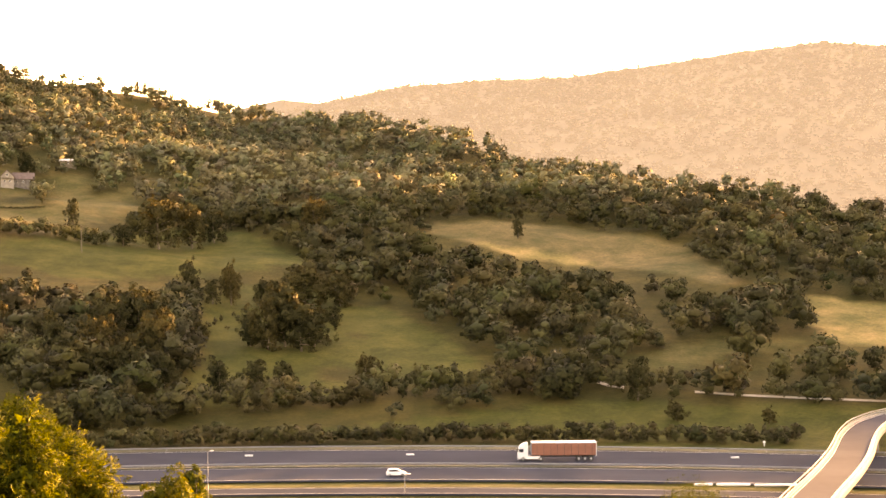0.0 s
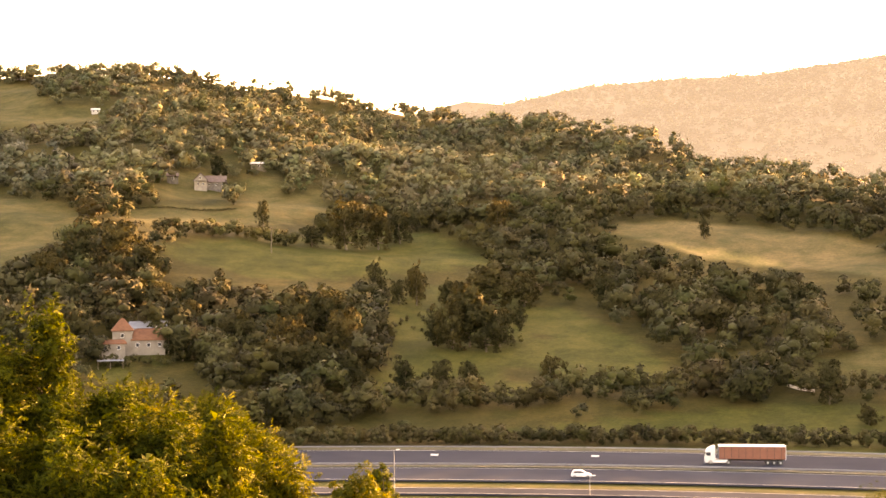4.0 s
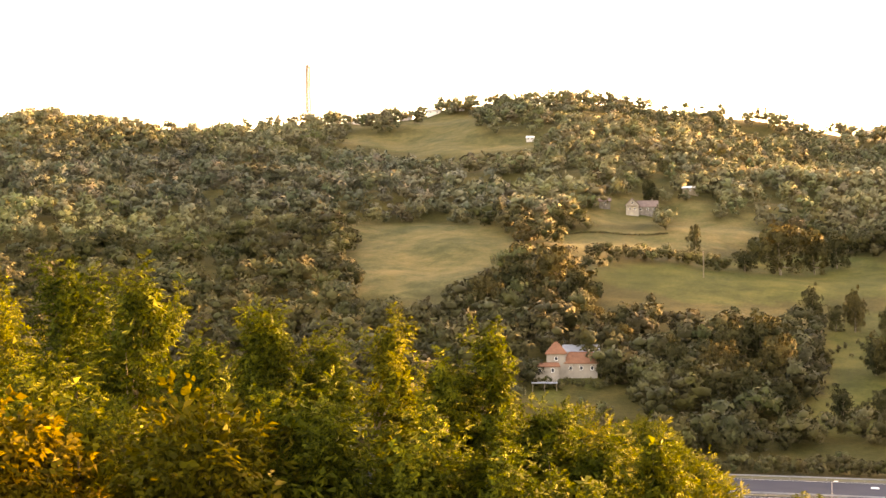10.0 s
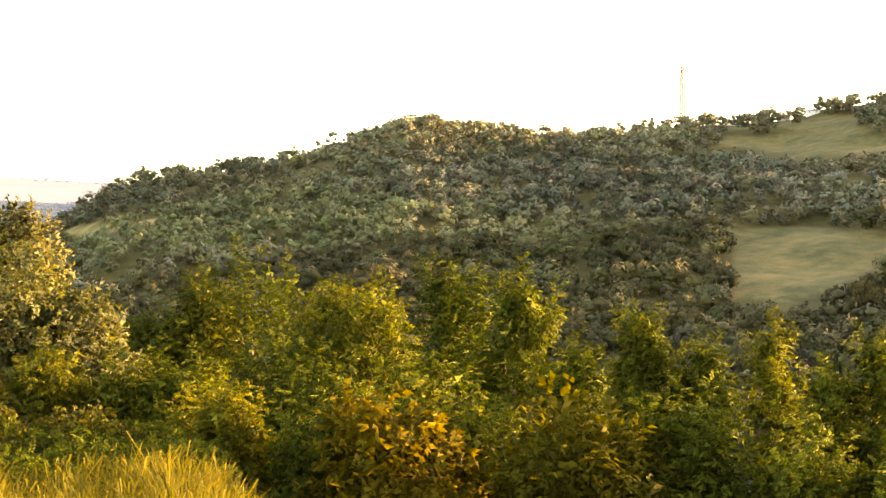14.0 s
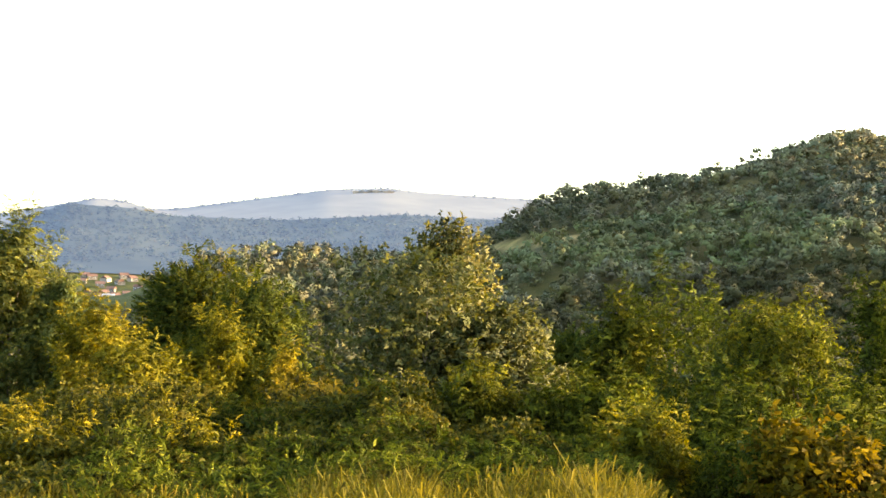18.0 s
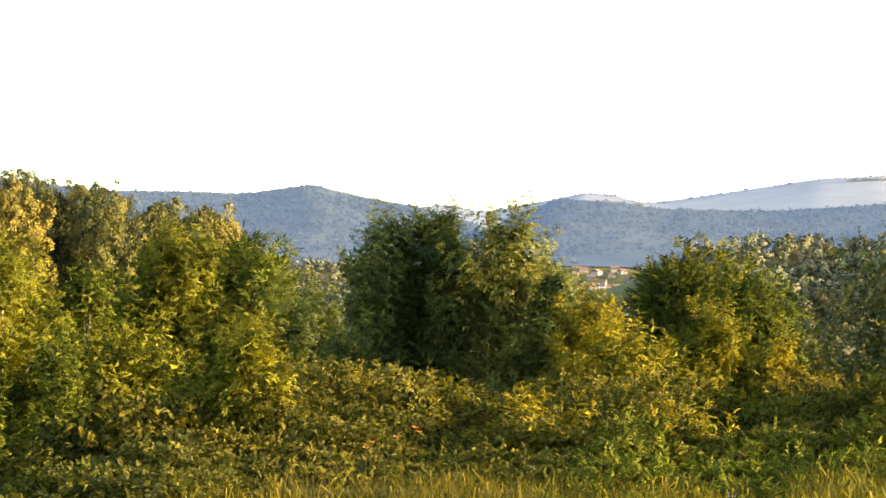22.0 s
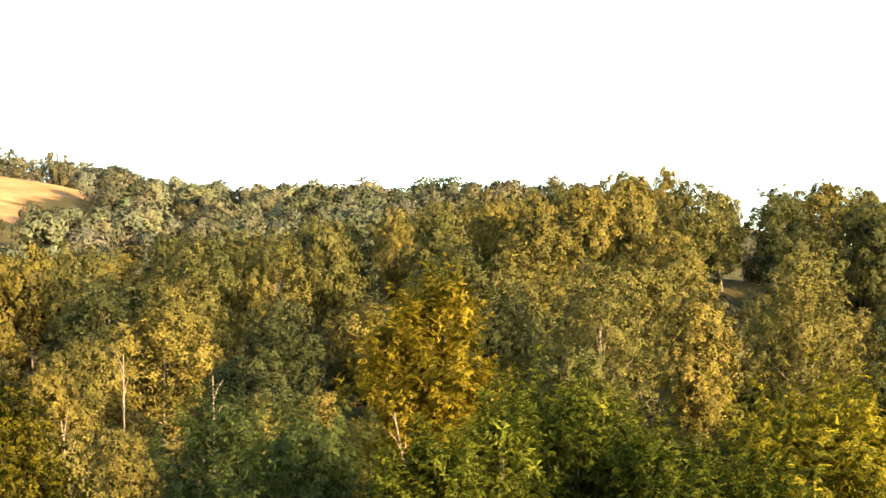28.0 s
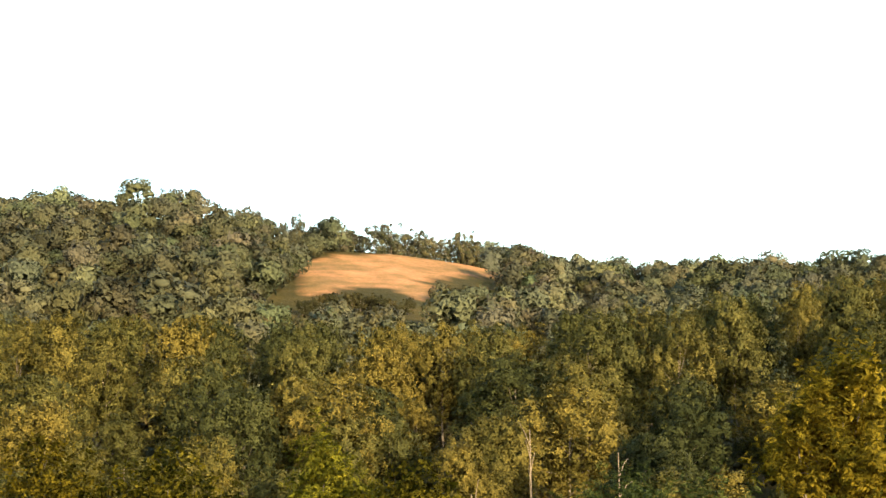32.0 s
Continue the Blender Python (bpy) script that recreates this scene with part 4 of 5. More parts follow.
def road_y(x):
    """The far edge of the motorway."""
    return 341.5 - 0.0011 * (x + 25) ** 2


def strip(name, x0, x1, near, far, z, material, label, step=6.0, thick=0.3, kind="structure"):
    """A long slab along the road, between two offsets from its far edge."""
    xs = np.linspace(x0, x1, max(int((x1 - x0) / step), 1) + 1)
    vs, fs = [], []
    for x in xs:
        for off in (near, far):
            for dz in (0, -thick):
                vs.append((x, road_y(x) - off, z + dz))
    for i in range(len(xs) - 1):
        b = i * 4
        fs += [(b, b + 4, b + 6, b + 2), (b, b + 1, b + 5, b + 4), (b + 2, b + 6, b + 7, b + 3)]
    fs += [(0, 2, 3, 1), (len(vs) - 4, len(vs) - 3, len(vs) - 1, len(vs) - 2)]
    ob = new(name, mesh_of(name, vs, fs, material))
    return tagged(ob, label, "road", kind=kind)


strip("road_far", -260, 320, 24.0, 0.0, ROAD_Z, ASPHALT, "worn grey asphalt carriageway of the motorway")
strip("road_near", -260, 320, 43.5, 26.5, ROAD_Z, ASPHALT, "worn grey asphalt carriageway of the motorway")
strip("slip_road", -220, 260, 59.5, 52.0, ROAD_Z - 0.05, ASPHALT, "narrow pale slip road beside the motorway")
MEDIAN = solid("median_grass", (0.028, 0.027, 0.012), (0.05, 0.047, 0.02), 0.4, 0.95, 0, 0.8, 2)
strip("median", -260, 320, 26.5, 24.0, ROAD_Z + 0.12, MEDIAN, "dark grassy strip between the carriageways")
VERGE = solid("road_verge", (0.045, 0.041, 0.016), (0.07, 0.063, 0.022), 0.25, 0.95, 0, 0.8, 2)
strip("verge", -260, 320, 0.0, -5.5, ROAD_Z + 0.02, VERGE, "dry mown verge above the motorway")
for off, wide in ((1.0, 0.18), (23.2, 0.18), (27.3, 0.18), (42.6, 0.18), (52.8, 0.15), (58.9, 0.15)):
    strip("edge_line", -240, 300, off + wide, off, ROAD_Z + 0.012, PAINT, "white painted edge line on the asphalt", 12.0, 0.008)


def guard_rail(x0, x1, off):
    """A steel guard rail: a folded beam on posts."""
    y = road_y((x0 + x1) / 2) - off
    g = thing("guard_rail", pose(0, 0, ROAD_Z), "galvanised steel guard rail along the motorway", "guard rail", "guard rails")
    xs = np.linspace(x0, x1, 16)
    prof = [(0.0, 0.45), (0.07, 0.53), (0.0, 0.6), (0.07, 0.68), (0.0, 0.76)]
    vs = [(x, road_y(x) - off - p, q) for x in xs for p, q in prof]
    fs = [(i * 5 + k, i * 5 + k + 1, i * 5 + k + 6, i * 5 + k + 5) for i in range(15) for k in range(4)]
    part("beam", mesh_of("beam", vs, fs, STEEL), g)
    post = box("post", (0.1, 0.06, 0.75), (0, 0, 0.375), STEEL, 0.01)
    for x in np.arange(x0 + 2, x1, 8.0):
        part("post", post, g, place=pose(x, road_y(x) - off + 0.06, 0))


for k in range(4):
    guard_rail(-150 + 70 * k, -80.2 + 70 * k, 25.2)
    guard_rail(-150 + 70 * k, -80.2 + 70 * k, -1.2)

block = thing("marker_block", pose(0, 0, 0), "low white painted concrete block on the carriageway", "marker", "white markers on the road")
part("body", box("body", (1.7, 0.4, 0.32), (0, 0, 0.16), WHITE, 0.04), block)
for k, x in enumerate((-42.5, -7.5, 26.8, 61.5, -77, 96)):
    m = pose(x, road_y(x) - 9.0, ROAD_Z)
    if k == 0:
        block.matrix_basis = m
    else:
        copy_thing(block, m)

SPLIT = thing("traffic_island", pose(0, 0, ROAD_Z), "white kerbed traffic island at the slip road", "traffic island")
for x0, x1 in ((47.0, 50.5), (51.2, 57.5), (58.2, 73.0)):
    part("kerb", box("kerb", (x1 - x0, 0.7, 0.35), ((x0 + x1) / 2, road_y(60) - 44.8 - 0.05 * (x1 - 50), 0.17), WHITE, 0.05), SPLIT)


def lamp_post(az, d, h, label):
    p = aim(az, 0, d)
    t = thing("street_lamp", pose(p.x, p.y, FLOOR), label, "street lamp", "street lamps")
    v, f = tubes([((0, 0, 0), (0, 0, h * 0.5), 0.1, 0.08), ((0, 0, h * 0.5), (0, 0, h), 0.08, 0.05)], 8)
    part("pole", mesh_of("pole", v, f, STEEL, True), t)
    v, f = tubes([((0, 0, h - 0.05), (0.5, 0, h + 0.12), 0.035, 0.03)], 6)
    part("arm", mesh_of("arm", v, f, STEEL, True), t)
    part("head", box("head", (0.7, 0.3, 0.16), (0.75, 0, h + 0.16), WHITE, 0.05), t)
    part("foot", box("foot", (0.4, 0.4, 0.3), (0, 0, 0.15), CONCRETE, 0.03), t)


lamp_post(8.8, 284, 8.6, "slim grey street lamp beside the slip road")
lamp_post(1.5, 283, 3.8, "short grey post lamp beside the slip road")


def marker_post(az, d):
    p = aim(az, 0, d)
    t = thing("marker_post", pose(p.x, p.y, ground_at(p.x, p.y)), "small white marker post on the verge", "post", "marker posts")
    part("post", box("post", (0.16, 0.1, 1.0), (0, 0, 0.5), WHITE, 0.03), t)
    part("cap", box("cap", (0.5, 0.16, 0.4), (0, 0, 1.1), WHITE, 0.05), t)


marker_post(-11.8, 352)
marker_post(-5.3, 350)


# ---- bridge over the motorway ----
def bridge():
    t = thing("road_bridge", pose(0, 0, 0), "curving concrete road bridge with steel parapets", "bridge")
    line = [(38, 190, -42.5), (46, 210, -41.2), (55.6, 234, -40.2), (66.4, 259.6, -40), (75.5, 284, -40), (83, 308, -40), (90.5, 327, -40), (100, 343, -40), (113, 356, -40), (130, 366, -40.4), (155, 374, -41.5), (190, 379, -43.5)]
    # a smooth centre line
    pts = np.array(line)
    s = np.linspace(0, len(pts) - 1, 67)
    c = np.stack([np.interp(s, np.arange(len(pts)), pts[:, k]) for k in range(3)], 1)
    for _ in range(6):
        c[1:-1] = (c[:-2] + 2 * c[1:-1] + c[2:]) / 4
    g = unit(np.gradient(c, axis=0))
    r = unit(np.stack([g[:, 1], -g[:, 0], 0 * g[:, 0]], 1))

    def sweep(name, outline, material, label="", smooth=False):
        k = len(outline)
        vs = np.concatenate([[c[i] + r[i] * a + np.array((0, 0, b)) for a, b in outline] for i in range(len(c))])
        fs = [(i * k + j, i * k + (j + 1) % k, (i + 1) * k + (j + 1) % k, (i + 1) * k + j) for i in range(len(c) - 1) for j in range(k)]
        return part(name, mesh_of(name, vs, fs, material, smooth), t, label)

    sweep("deck", [(-4.1, 0), (4.1, 0), (4.1, -0.6), (2.6, -1.5), (-2.6, -1.5), (-4.1, -0.6)], CONCRETE)
    sweep("carriageway", [(-3.2, 0.05), (3.2, 0.05), (3.2, 0.005), (-3.2, 0.005)], ASPHALT, "grey asphalt lane")
    for side in (-1, 1):
        sweep("kerb", [(side * 3.25, 0.2), (side * 4.1, 0.2), (side * 4.1, 0.005), (side * 3.25, 0.005)], CONCRETE)
        sweep("edge_line", [(side * 2.9, 0.058), (side * 3.05, 0.058), (side * 3.05, 0.052), (side * 2.9, 0.052)], PAINT, "white edge line")
        rail = sweep("parapet_rail", [(side * 3.75, 0.95), (side * 3.87, 0.95), (side * 3.87, 1.12), (side * 3.75, 1.12)], STEEL, "steel hand rail")
        sweep("guard_beam", [(side * 3.3, 0.55), (side * 3.38, 0.55), (side * 3.38, 0.85), (side * 3.3, 0.85)], STEEL, "steel guard beam")
        post = box("post", (0.1, 0.1, 1.0), (0, 0, 0.6), STEEL, 0.01)
        for i in range(1, len(c), 2):
            q = c[i] + r[i] * side * 3.81
            part("post", post, t, place=pose(*q))
    for i in (14, 26, 38):
        v, f = tubes([((*c[i, :2], FLOOR - 0.5), (*c[i, :2], c[i, 2] - 1.5), 0.6, 0.6)], 12)
        part("pier", mesh_of("pier", v, f, CONCRETE, True), t)


bridge()


# ---- vehicles on the motorway ----
def wheel(parent, x, y, r, w):
    """A wheel: tyre with a rim inside it."""
    bm = bmesh.new()
    bmesh.ops.create_cone(bm, cap_ends=True, segments=20, radius1=r, radius2=r, depth=w, matrix=pose(0, 0, 0, 90))
    bmesh.ops.bevel(bm, geom=[e for e in bm.edges if abs(e.verts[0].co.y - e.verts[1].co.y) < 1e-4], offset=r * 0.12, segments=2, affect="EDGES")
    tyre = part("wheel", bm_mesh("wheel", bm, RUBBER), parent, "", pose(x, y, r))
    bm = bmesh.new()
    bmesh.ops.create_cone(bm, cap_ends=True, segments=16, radius1=r * 0.58, radius2=r * 0.5, depth=w * 1.06, matrix=pose(0, 0, 0, 90))
    part("rim", bm_mesh("rim", bm, STEEL), tyre)


def prism(name, outline, y0, y1, material, bevel=0.05):
    """A side view outline (x, z) drawn out across the vehicle."""
    bm = bmesh.new()
    a = [bm.verts.new((x, y0, z)) for x, z in outline]
    b = [bm.verts.new((x, y1, z)) for x, z in outline]
    bm.faces.new(a[::-1])
    bm.faces.new(b)
    n = len(outline)
    for i in range(n):
        bm.faces.new((a[i], a[(i + 1) % n], b[(i + 1) % n], b[i]))
    bmesh.ops.recalc_face_normals(bm, faces=bm.faces[:])
    if bevel:
        bmesh.ops.bevel(bm, geom=bm.edges[:], offset=bevel, segments=2, affect="EDGES")
    return bm_mesh(name, bm, material)


def truck(x, off):
    """An articulated lorry heading towards -x."""
    t = thing("articulated_lorry", pose(x, road_y(x) - off, ROAD_Z), "white lorry cab with a brown curtain-sided trailer", "lorry")
    cab = part("cab", prism("cab", [(-8.2, 0.45), (-8.25, 1.6), (-8.1, 2.4), (-7.7, 3.2), (-7.0, 3.65), (-6.1, 3.85), (-6.05, 0.5)], -1.22, 1.22, WHITE, 0.08), t, "white painted cab")
    for y in (-1.245, 1.245):
        part("side_window", box("side_window", (0.85, 0.02, 0.7), (-7.45, y, 2.25), GLASS, 0.008), cab)
        part("mirror", box("mirror", (0.12, 0.25, 0.5), (-7.95, y * 1.13, 2.35), RUBBER, 0.03), cab)
    part("windscreen", prism("windscreen", [(-8.24, 1.75), (-8.1, 2.5), (-8.04, 2.5), (-8.18, 1.75)], -1.05, 1.05, GLASS, 0), cab)
    part("bumper", box("bumper", (0.35, 2.4, 0.45), (-8.15, 0, 0.55), SHEET, 0.06), cab)
    part("chassis", box("chassis", (15.6, 0.9, 0.25), (0.1, 0, 0.95), RUBBER, 0.02), t)
    part("side_skirt", box("side_skirt", (2.6, 2.4, 0.55), (-4.8, 0, 0.75), WHITE, 0.05), t)
    trailer = part("trailer", box("trailer", (13.6, 2.48, 2.55), (1.45, 0, 2.5), TARP, 0.03), t, "brown tarpaulin curtain sides")
    part("roof", box("roof", (13.66, 2.54, 0.22), (1.45, 0, 3.88), WHITE, 0.03), trailer)
    part("tail_frame", box("tail_frame", (0.12, 2.54, 2.9), (8.27, 0, 2.5), WHITE, 0.02), trailer)
    part("front_frame", box("front_frame", (0.12, 2.52, 2.7), (-5.36, 0, 2.55), SHEET, 0.02), trailer)
    for k in range(9):
        part("strap", box("strap", (0.06, 2.5, 2.4), (-4.2 + 1.45 * k, 0, 2.46), RUBBER, 0), trailer)
    for xx in (-7.1, -3.4, 4.6, 5.9, 7.2):
        for y in (-1.05, 1.05):
            wheel(t, xx, y, 0.5, 0.34)


def car(x, off):
    """A small hatchback heading towards +x."""
    t = thing("hatchback_car", pose(x, road_y(x) - off, ROAD_Z), "small white hatchback car on the carriageway", "car")
    body = part("body", prism("body", [(-1.95, 0.28), (-2.0, 0.75), (-1.85, 1.0), (0.75, 1.0), (1.75, 0.8), (2.0, 0.6), (2.0, 0.28)], -0.86, 0.86, WHITE, 0.07), t, "white painted body")
    part("cabin", prism("cabin", [(-1.85, 0.95), (-1.6, 1.42), (-0.2, 1.5), (0.25, 1.42), (1.05, 0.95)], -0.72, 0.72, WHITE, 0.06), body)
    for y in (-0.735, 0.735):
        part("side_window", prism("side_window", [(-1.5, 1.02), (-1.35, 1.34), (-0.2, 1.4), (0.15, 1.35), (0.75, 1.02)], y - 0.012, y + 0.012, GLASS, 0), body)
    part("headlight", box("headlight", (0.12, 0.3, 0.14), (1.93, -0.6, 0.68), STEEL, 0.03), body)
    part("headlight", box("headlight", (0.12, 0.3, 0.14), (1.93, 0.6, 0.68), STEEL, 0.03), body)
    for xx in (-1.25, 1.25):
        for y in (-0.78, 0.78):
            wheel(t, xx, y, 0.31, 0.2)


truck(23.6, 16.0)
car(-9.6, 38.5)


# ---- houses ----
def site(az, d, lift=0.0):
    p = aim(az, 0, d)
    return pose(p.x, p.y, float(land(az, d)) + lift, 0, 0, az)


def roof_mesh(name, w, l, z, rise, eave, material, hip=0.0):
    """A pitched roof with thickness, ridge along x, over w by l; hip shortens the ridge."""
    a, b = w / 2 + eave, l / 2 + eave
    bm = bmesh.new()
    lo = [bm.verts.new(q) for q in ((-a, -b, z), (a, -b, z), (a, b, z), (-a, b, z))]
    lo2 = [bm.verts.new((q.co.x, q.co.y, z - 0.2)) for q in lo]
    r0, r1 = bm.verts.new((-a + hip, 0, z + rise)), bm.verts.new((a - hip, 0, z + rise))
    for f in ((lo[0], lo[1], r1, r0), (lo[2], lo[3], r0, r1), (lo[1], lo[2], r1), (lo[3], lo[0], r0), lo2[::-1]):
        bm.faces.new(f)
    for i in range(4):
        bm.faces.new((lo[i], lo2[i], lo2[(i + 1) % 4], lo[(i + 1) % 4]))
    bmesh.ops.recalc_face_normals(bm, faces=bm.faces[:])
    return bm_mesh(name, bm, material)


def wing(t, x, y, w, l, h, rise, roof, wall, hip=0.0, windows=2, storeys=1, eave=0.4, sink=2.5, chimney=False):
    """A wing of a house with its walls, roof, windows in frames and a door."""
    part("wall", box("wall", (w, l, h + sink), (x, y, (h - sink) / 2), wall, 0.02), t)
    r = part("roof", roof_mesh("roof", w, l, h + 0.21, rise, eave, roof, hip), t, "", pose(x, y, 0))
    part("ridge_tile", box("ridge_tile", (max(w - 2 * hip, 0.5), 0.3, 0.15), (0, 0, h + 0.23 + rise), roof, 0.04), r)
    if chimney:
        part("chimney", box("chimney", (0.6, 0.6, 1.6), (w * 0.25, 0.3, h + rise * 0.9 + 0.4), PLASTER, 0.04), r)
    for s in range(storeys):
        for k in range(windows):
            wx = x + (k - (windows - 1) / 2) * w / windows
            wz = 1.6 + 2.8 * s if storeys > 1 else h * 0.58
            win = part("window", box("window", (0.95, 0.12, 1.1), (wx, y - l / 2 - 0.02, wz), WHITE, 0.02), t)
            part("pane", box("pane", (0.79, 0.04, 0.94), (wx, y - l / 2 - 0.085, wz), GLASS, 0), win)
            part("sill", box("sill", (1.1, 0.3, 0.08), (wx, y - l / 2 - 0.1, wz - 0.6), CONCRETE, 0.01), win)


def farmhouse():
    t = thing("farmhouse", site(18.3, 436, 0.5), "pale plastered farmhouse with red hipped tower roof", "house")
    wing(t, -3.5, 0, 5.4, 6.0, 5.6, 3.2, ROOF, PLASTER, 2.7, 1, 2)
    wing(t, 3.6, 0.6, 9.0, 7.0, 2.9, 2.9, ROOF, PLASTER, 1.2, 3, 1, chimney=True)
    wing(t, 3.6, 10.5, 10.0, 6.0, 5.6, 1.8, SHEET, PLASTER, 0.0, 2, 1)
    wing(t, -6.2, -3.6, 7.0, 4.0, 2.2, 0.9, ROOF, PLASTER, 0.6, 2, 1)
    shed = thing("open_shed", site(19.2, 424, -0.9), "low open shed with a bright metal roof", "shed")
    part("roof", box("roof", (7.2, 5.0, 0.12), (0, 0, 2.6), SHEET, 0.02), shed, "bright corrugated roof")
    for k in range(12):
        part("roof_rib", box("roof_rib", (0.08, 5.0, 0.05), (-3.3 + 0.6 * k, 0, 2.68), SHEET, 0), shed)
    for x in (-3.3, 0, 3.3):
        for y in (-2.2, 2.2):
            part("post", box("post", (0.16, 0.16, 4.2), (x, y, 0.5), BARK, 0.01), shed)


OLD_PLASTER = solid("old_plaster", (0.08, 0.068, 0.06), (0.2, 0.18, 0.16), 0.9, 0.9, 0, 0.2, 5, 0.1)


def hill_farm():
    """An old farmhouse with a tall white gable to the valley and a long brown-roofed wing beside it."""
    t = thing("hill_farmhouse", site(15.75, 700, 0.6), "old hill farmhouse with a white gable and brown roofs", "house")
    dark = solid("brown_roof", (0.1, 0.065, 0.055), (0.16, 0.11, 0.095), 0.8, 0.9, 0, 0.4, 4)
    wing(t, 5.2, 2.0, 9.0, 6.0, 2.2, 2.9, dark, OLD_PLASTER, 0, 3, 1, chimney=True)
    part("gable_wall", prism("gable_wall", [(-4.4, -2.5), (-4.4, 3.2), (-1.6, 6.0), (1.2, 3.2), (1.2, -2.5)], -4.0, 4.0, PLASTER, 0.03), t, "white plastered gable")
    part("gable_roof", prism("gable_roof", [(-5.0, 2.75), (-1.6, 6.2), (1.8, 2.75), (1.8, 3.0), (-1.6, 6.5), (-5.0, 3.0)], -4.5, 4.5, dark, 0), t)
    for x, z in ((-2.7, 1.5), (-0.5, 1.5), (-1.6, 4.1)):
        win = part("window", box("window", (0.95, 0.12, 1.1), (x, -4.02, z), WHITE, 0.02), t)
        part("pane", box("pane", (0.79, 0.04, 0.94), (x, -4.085, z), GLASS, 0), win)
    part("balcony", box("balcony", (4.6, 1.2, 0.25), (-1.6, -4.6, 2.7), BARK, 0.03), t, "dark timber balcony")
    t = thing("barn", site(16.9, 705, 0.4), "small timber barn with a pale end wall", "barn")
    wing(t, 0, 0, 5, 5, 2.2, 2.0, dark, OLD_PLASTER, 0, 1, 1)
    t = thing("metal_shed", site(13.75, 740, 0.6), "long low shed with a bright white metal roof", "shed")
    wing(t, 0, 0, 7.4, 4.0, 2.0, 0.7, WHITE, BARK, 0, 1, 1)
    p = site(13.95, 745)
    for m in (p, site(13.3, 560), site(12.6, 470)):
        t = thing("wooden_pole", m, "tall pale wooden power pole on the slope", "pole", "power poles")
        v, f = tubes([((0, 0, -1), (0, 0, 9.5), 0.2, 0.14)], 8)
        part("pole", mesh_of("pole", v, f, BARK, True), t)
        part("crossarm", box("crossarm", (1.4, 0.1, 0.12), (0, -0.16, 9.0), BARK, 0.02), t)


def small_house(az, d, w, l, h, roof, wall, group, label, turn=0.0, rise=2.0):
    t = thing("house", site(az, d, 0.3) @ pose(0, 0, 0, 0, 0, turn), label, "house", group)
    wing(t, 0, 0, w, l, h, rise, roof, wall, 0, 2, 1)


farmhouse()
hill_farm()
small_house(19.65, 915, 4.6, 4, 1.9, WHITE, LIMEWASH, "houses on the hill", "small bright white hut at the meadow's edge", 0, 0.6)
for az, d in ((26.2, 1085), (24.3, 1080)):
    small_house(az, d, 9, 7, 4.5, ROOF, LIMEWASH, "houses on the hill", "white house with a red roof on the ridge")
OLD_TILES = solid("old_tiles", (0.085, 0.05, 0.04), (0.135, 0.082, 0.066), 0.6, 0.9, 0, 0.4, 4, 0.1)
for az, d, w in ((23.25, 1045, 9), (22.15, 1040, 11)):
    small_house(az, d, w, 4, 1.8, SHEET, LIMEWASH, "houses on the hill", "long low white farm building on the ridge", 0, 0.9)
VILLAGE = ((65.95, 1212, 7, 40), (65.8, 1290, 9, -8), (65.6, 1240, 7.5, 74), (65.45, 1315, 10, 10), (65.25, 1225, 7, -30), (65.15, 1275, 9, 0), (64.95, 1305, 9, 60), (64.75, 1250, 8, -15),
           (64.6, 1215, 8, 20), (64.45, 1290, 10, -70), (64.2, 1235, 7, 8), (64.0, 1310, 8.5, 35), (63.8, 1262, 7.5, -12), (65.0, 1240, 8, 15), (65.7, 1322, 9, 0), (64.3, 1325, 9, 12))
for az, d, w, turn in VILLAGE:
    small_house(az, d, w * 0.8, 6.5, 2.3, OLD_TILES, PLASTER if turn > 30 else OLD_PLASTER, "houses of the village", "pale village house with a dull red tiled roof", turn, 2.0)
small_house(64.85, 1205, 10, 7, 3.2, SHEET, LIMEWASH, "houses of the village", "long white hall with a grey metal roof", 0, 0.7)
for k in range(12):
    small_house(54.5 + 0.125 * k, 3330 - 6 * (k % 3), 11, 9, 4 + 2 * (k % 2), SHEET, PLASTER, "far houses", "far pale house on the distant ridge", 0, 2)
small_house(120.75, 462, 5, 5, 2.8, ROOF, PLASTER, "houses by the wood", "red-roofed house half hidden in the wood", 0, 2.2)
small_house(121.25, 462, 3.5, 4, 2.8, SHEET, PLASTER, "houses by the wood", "pale house half hidden in the wood", 0, 1.2)


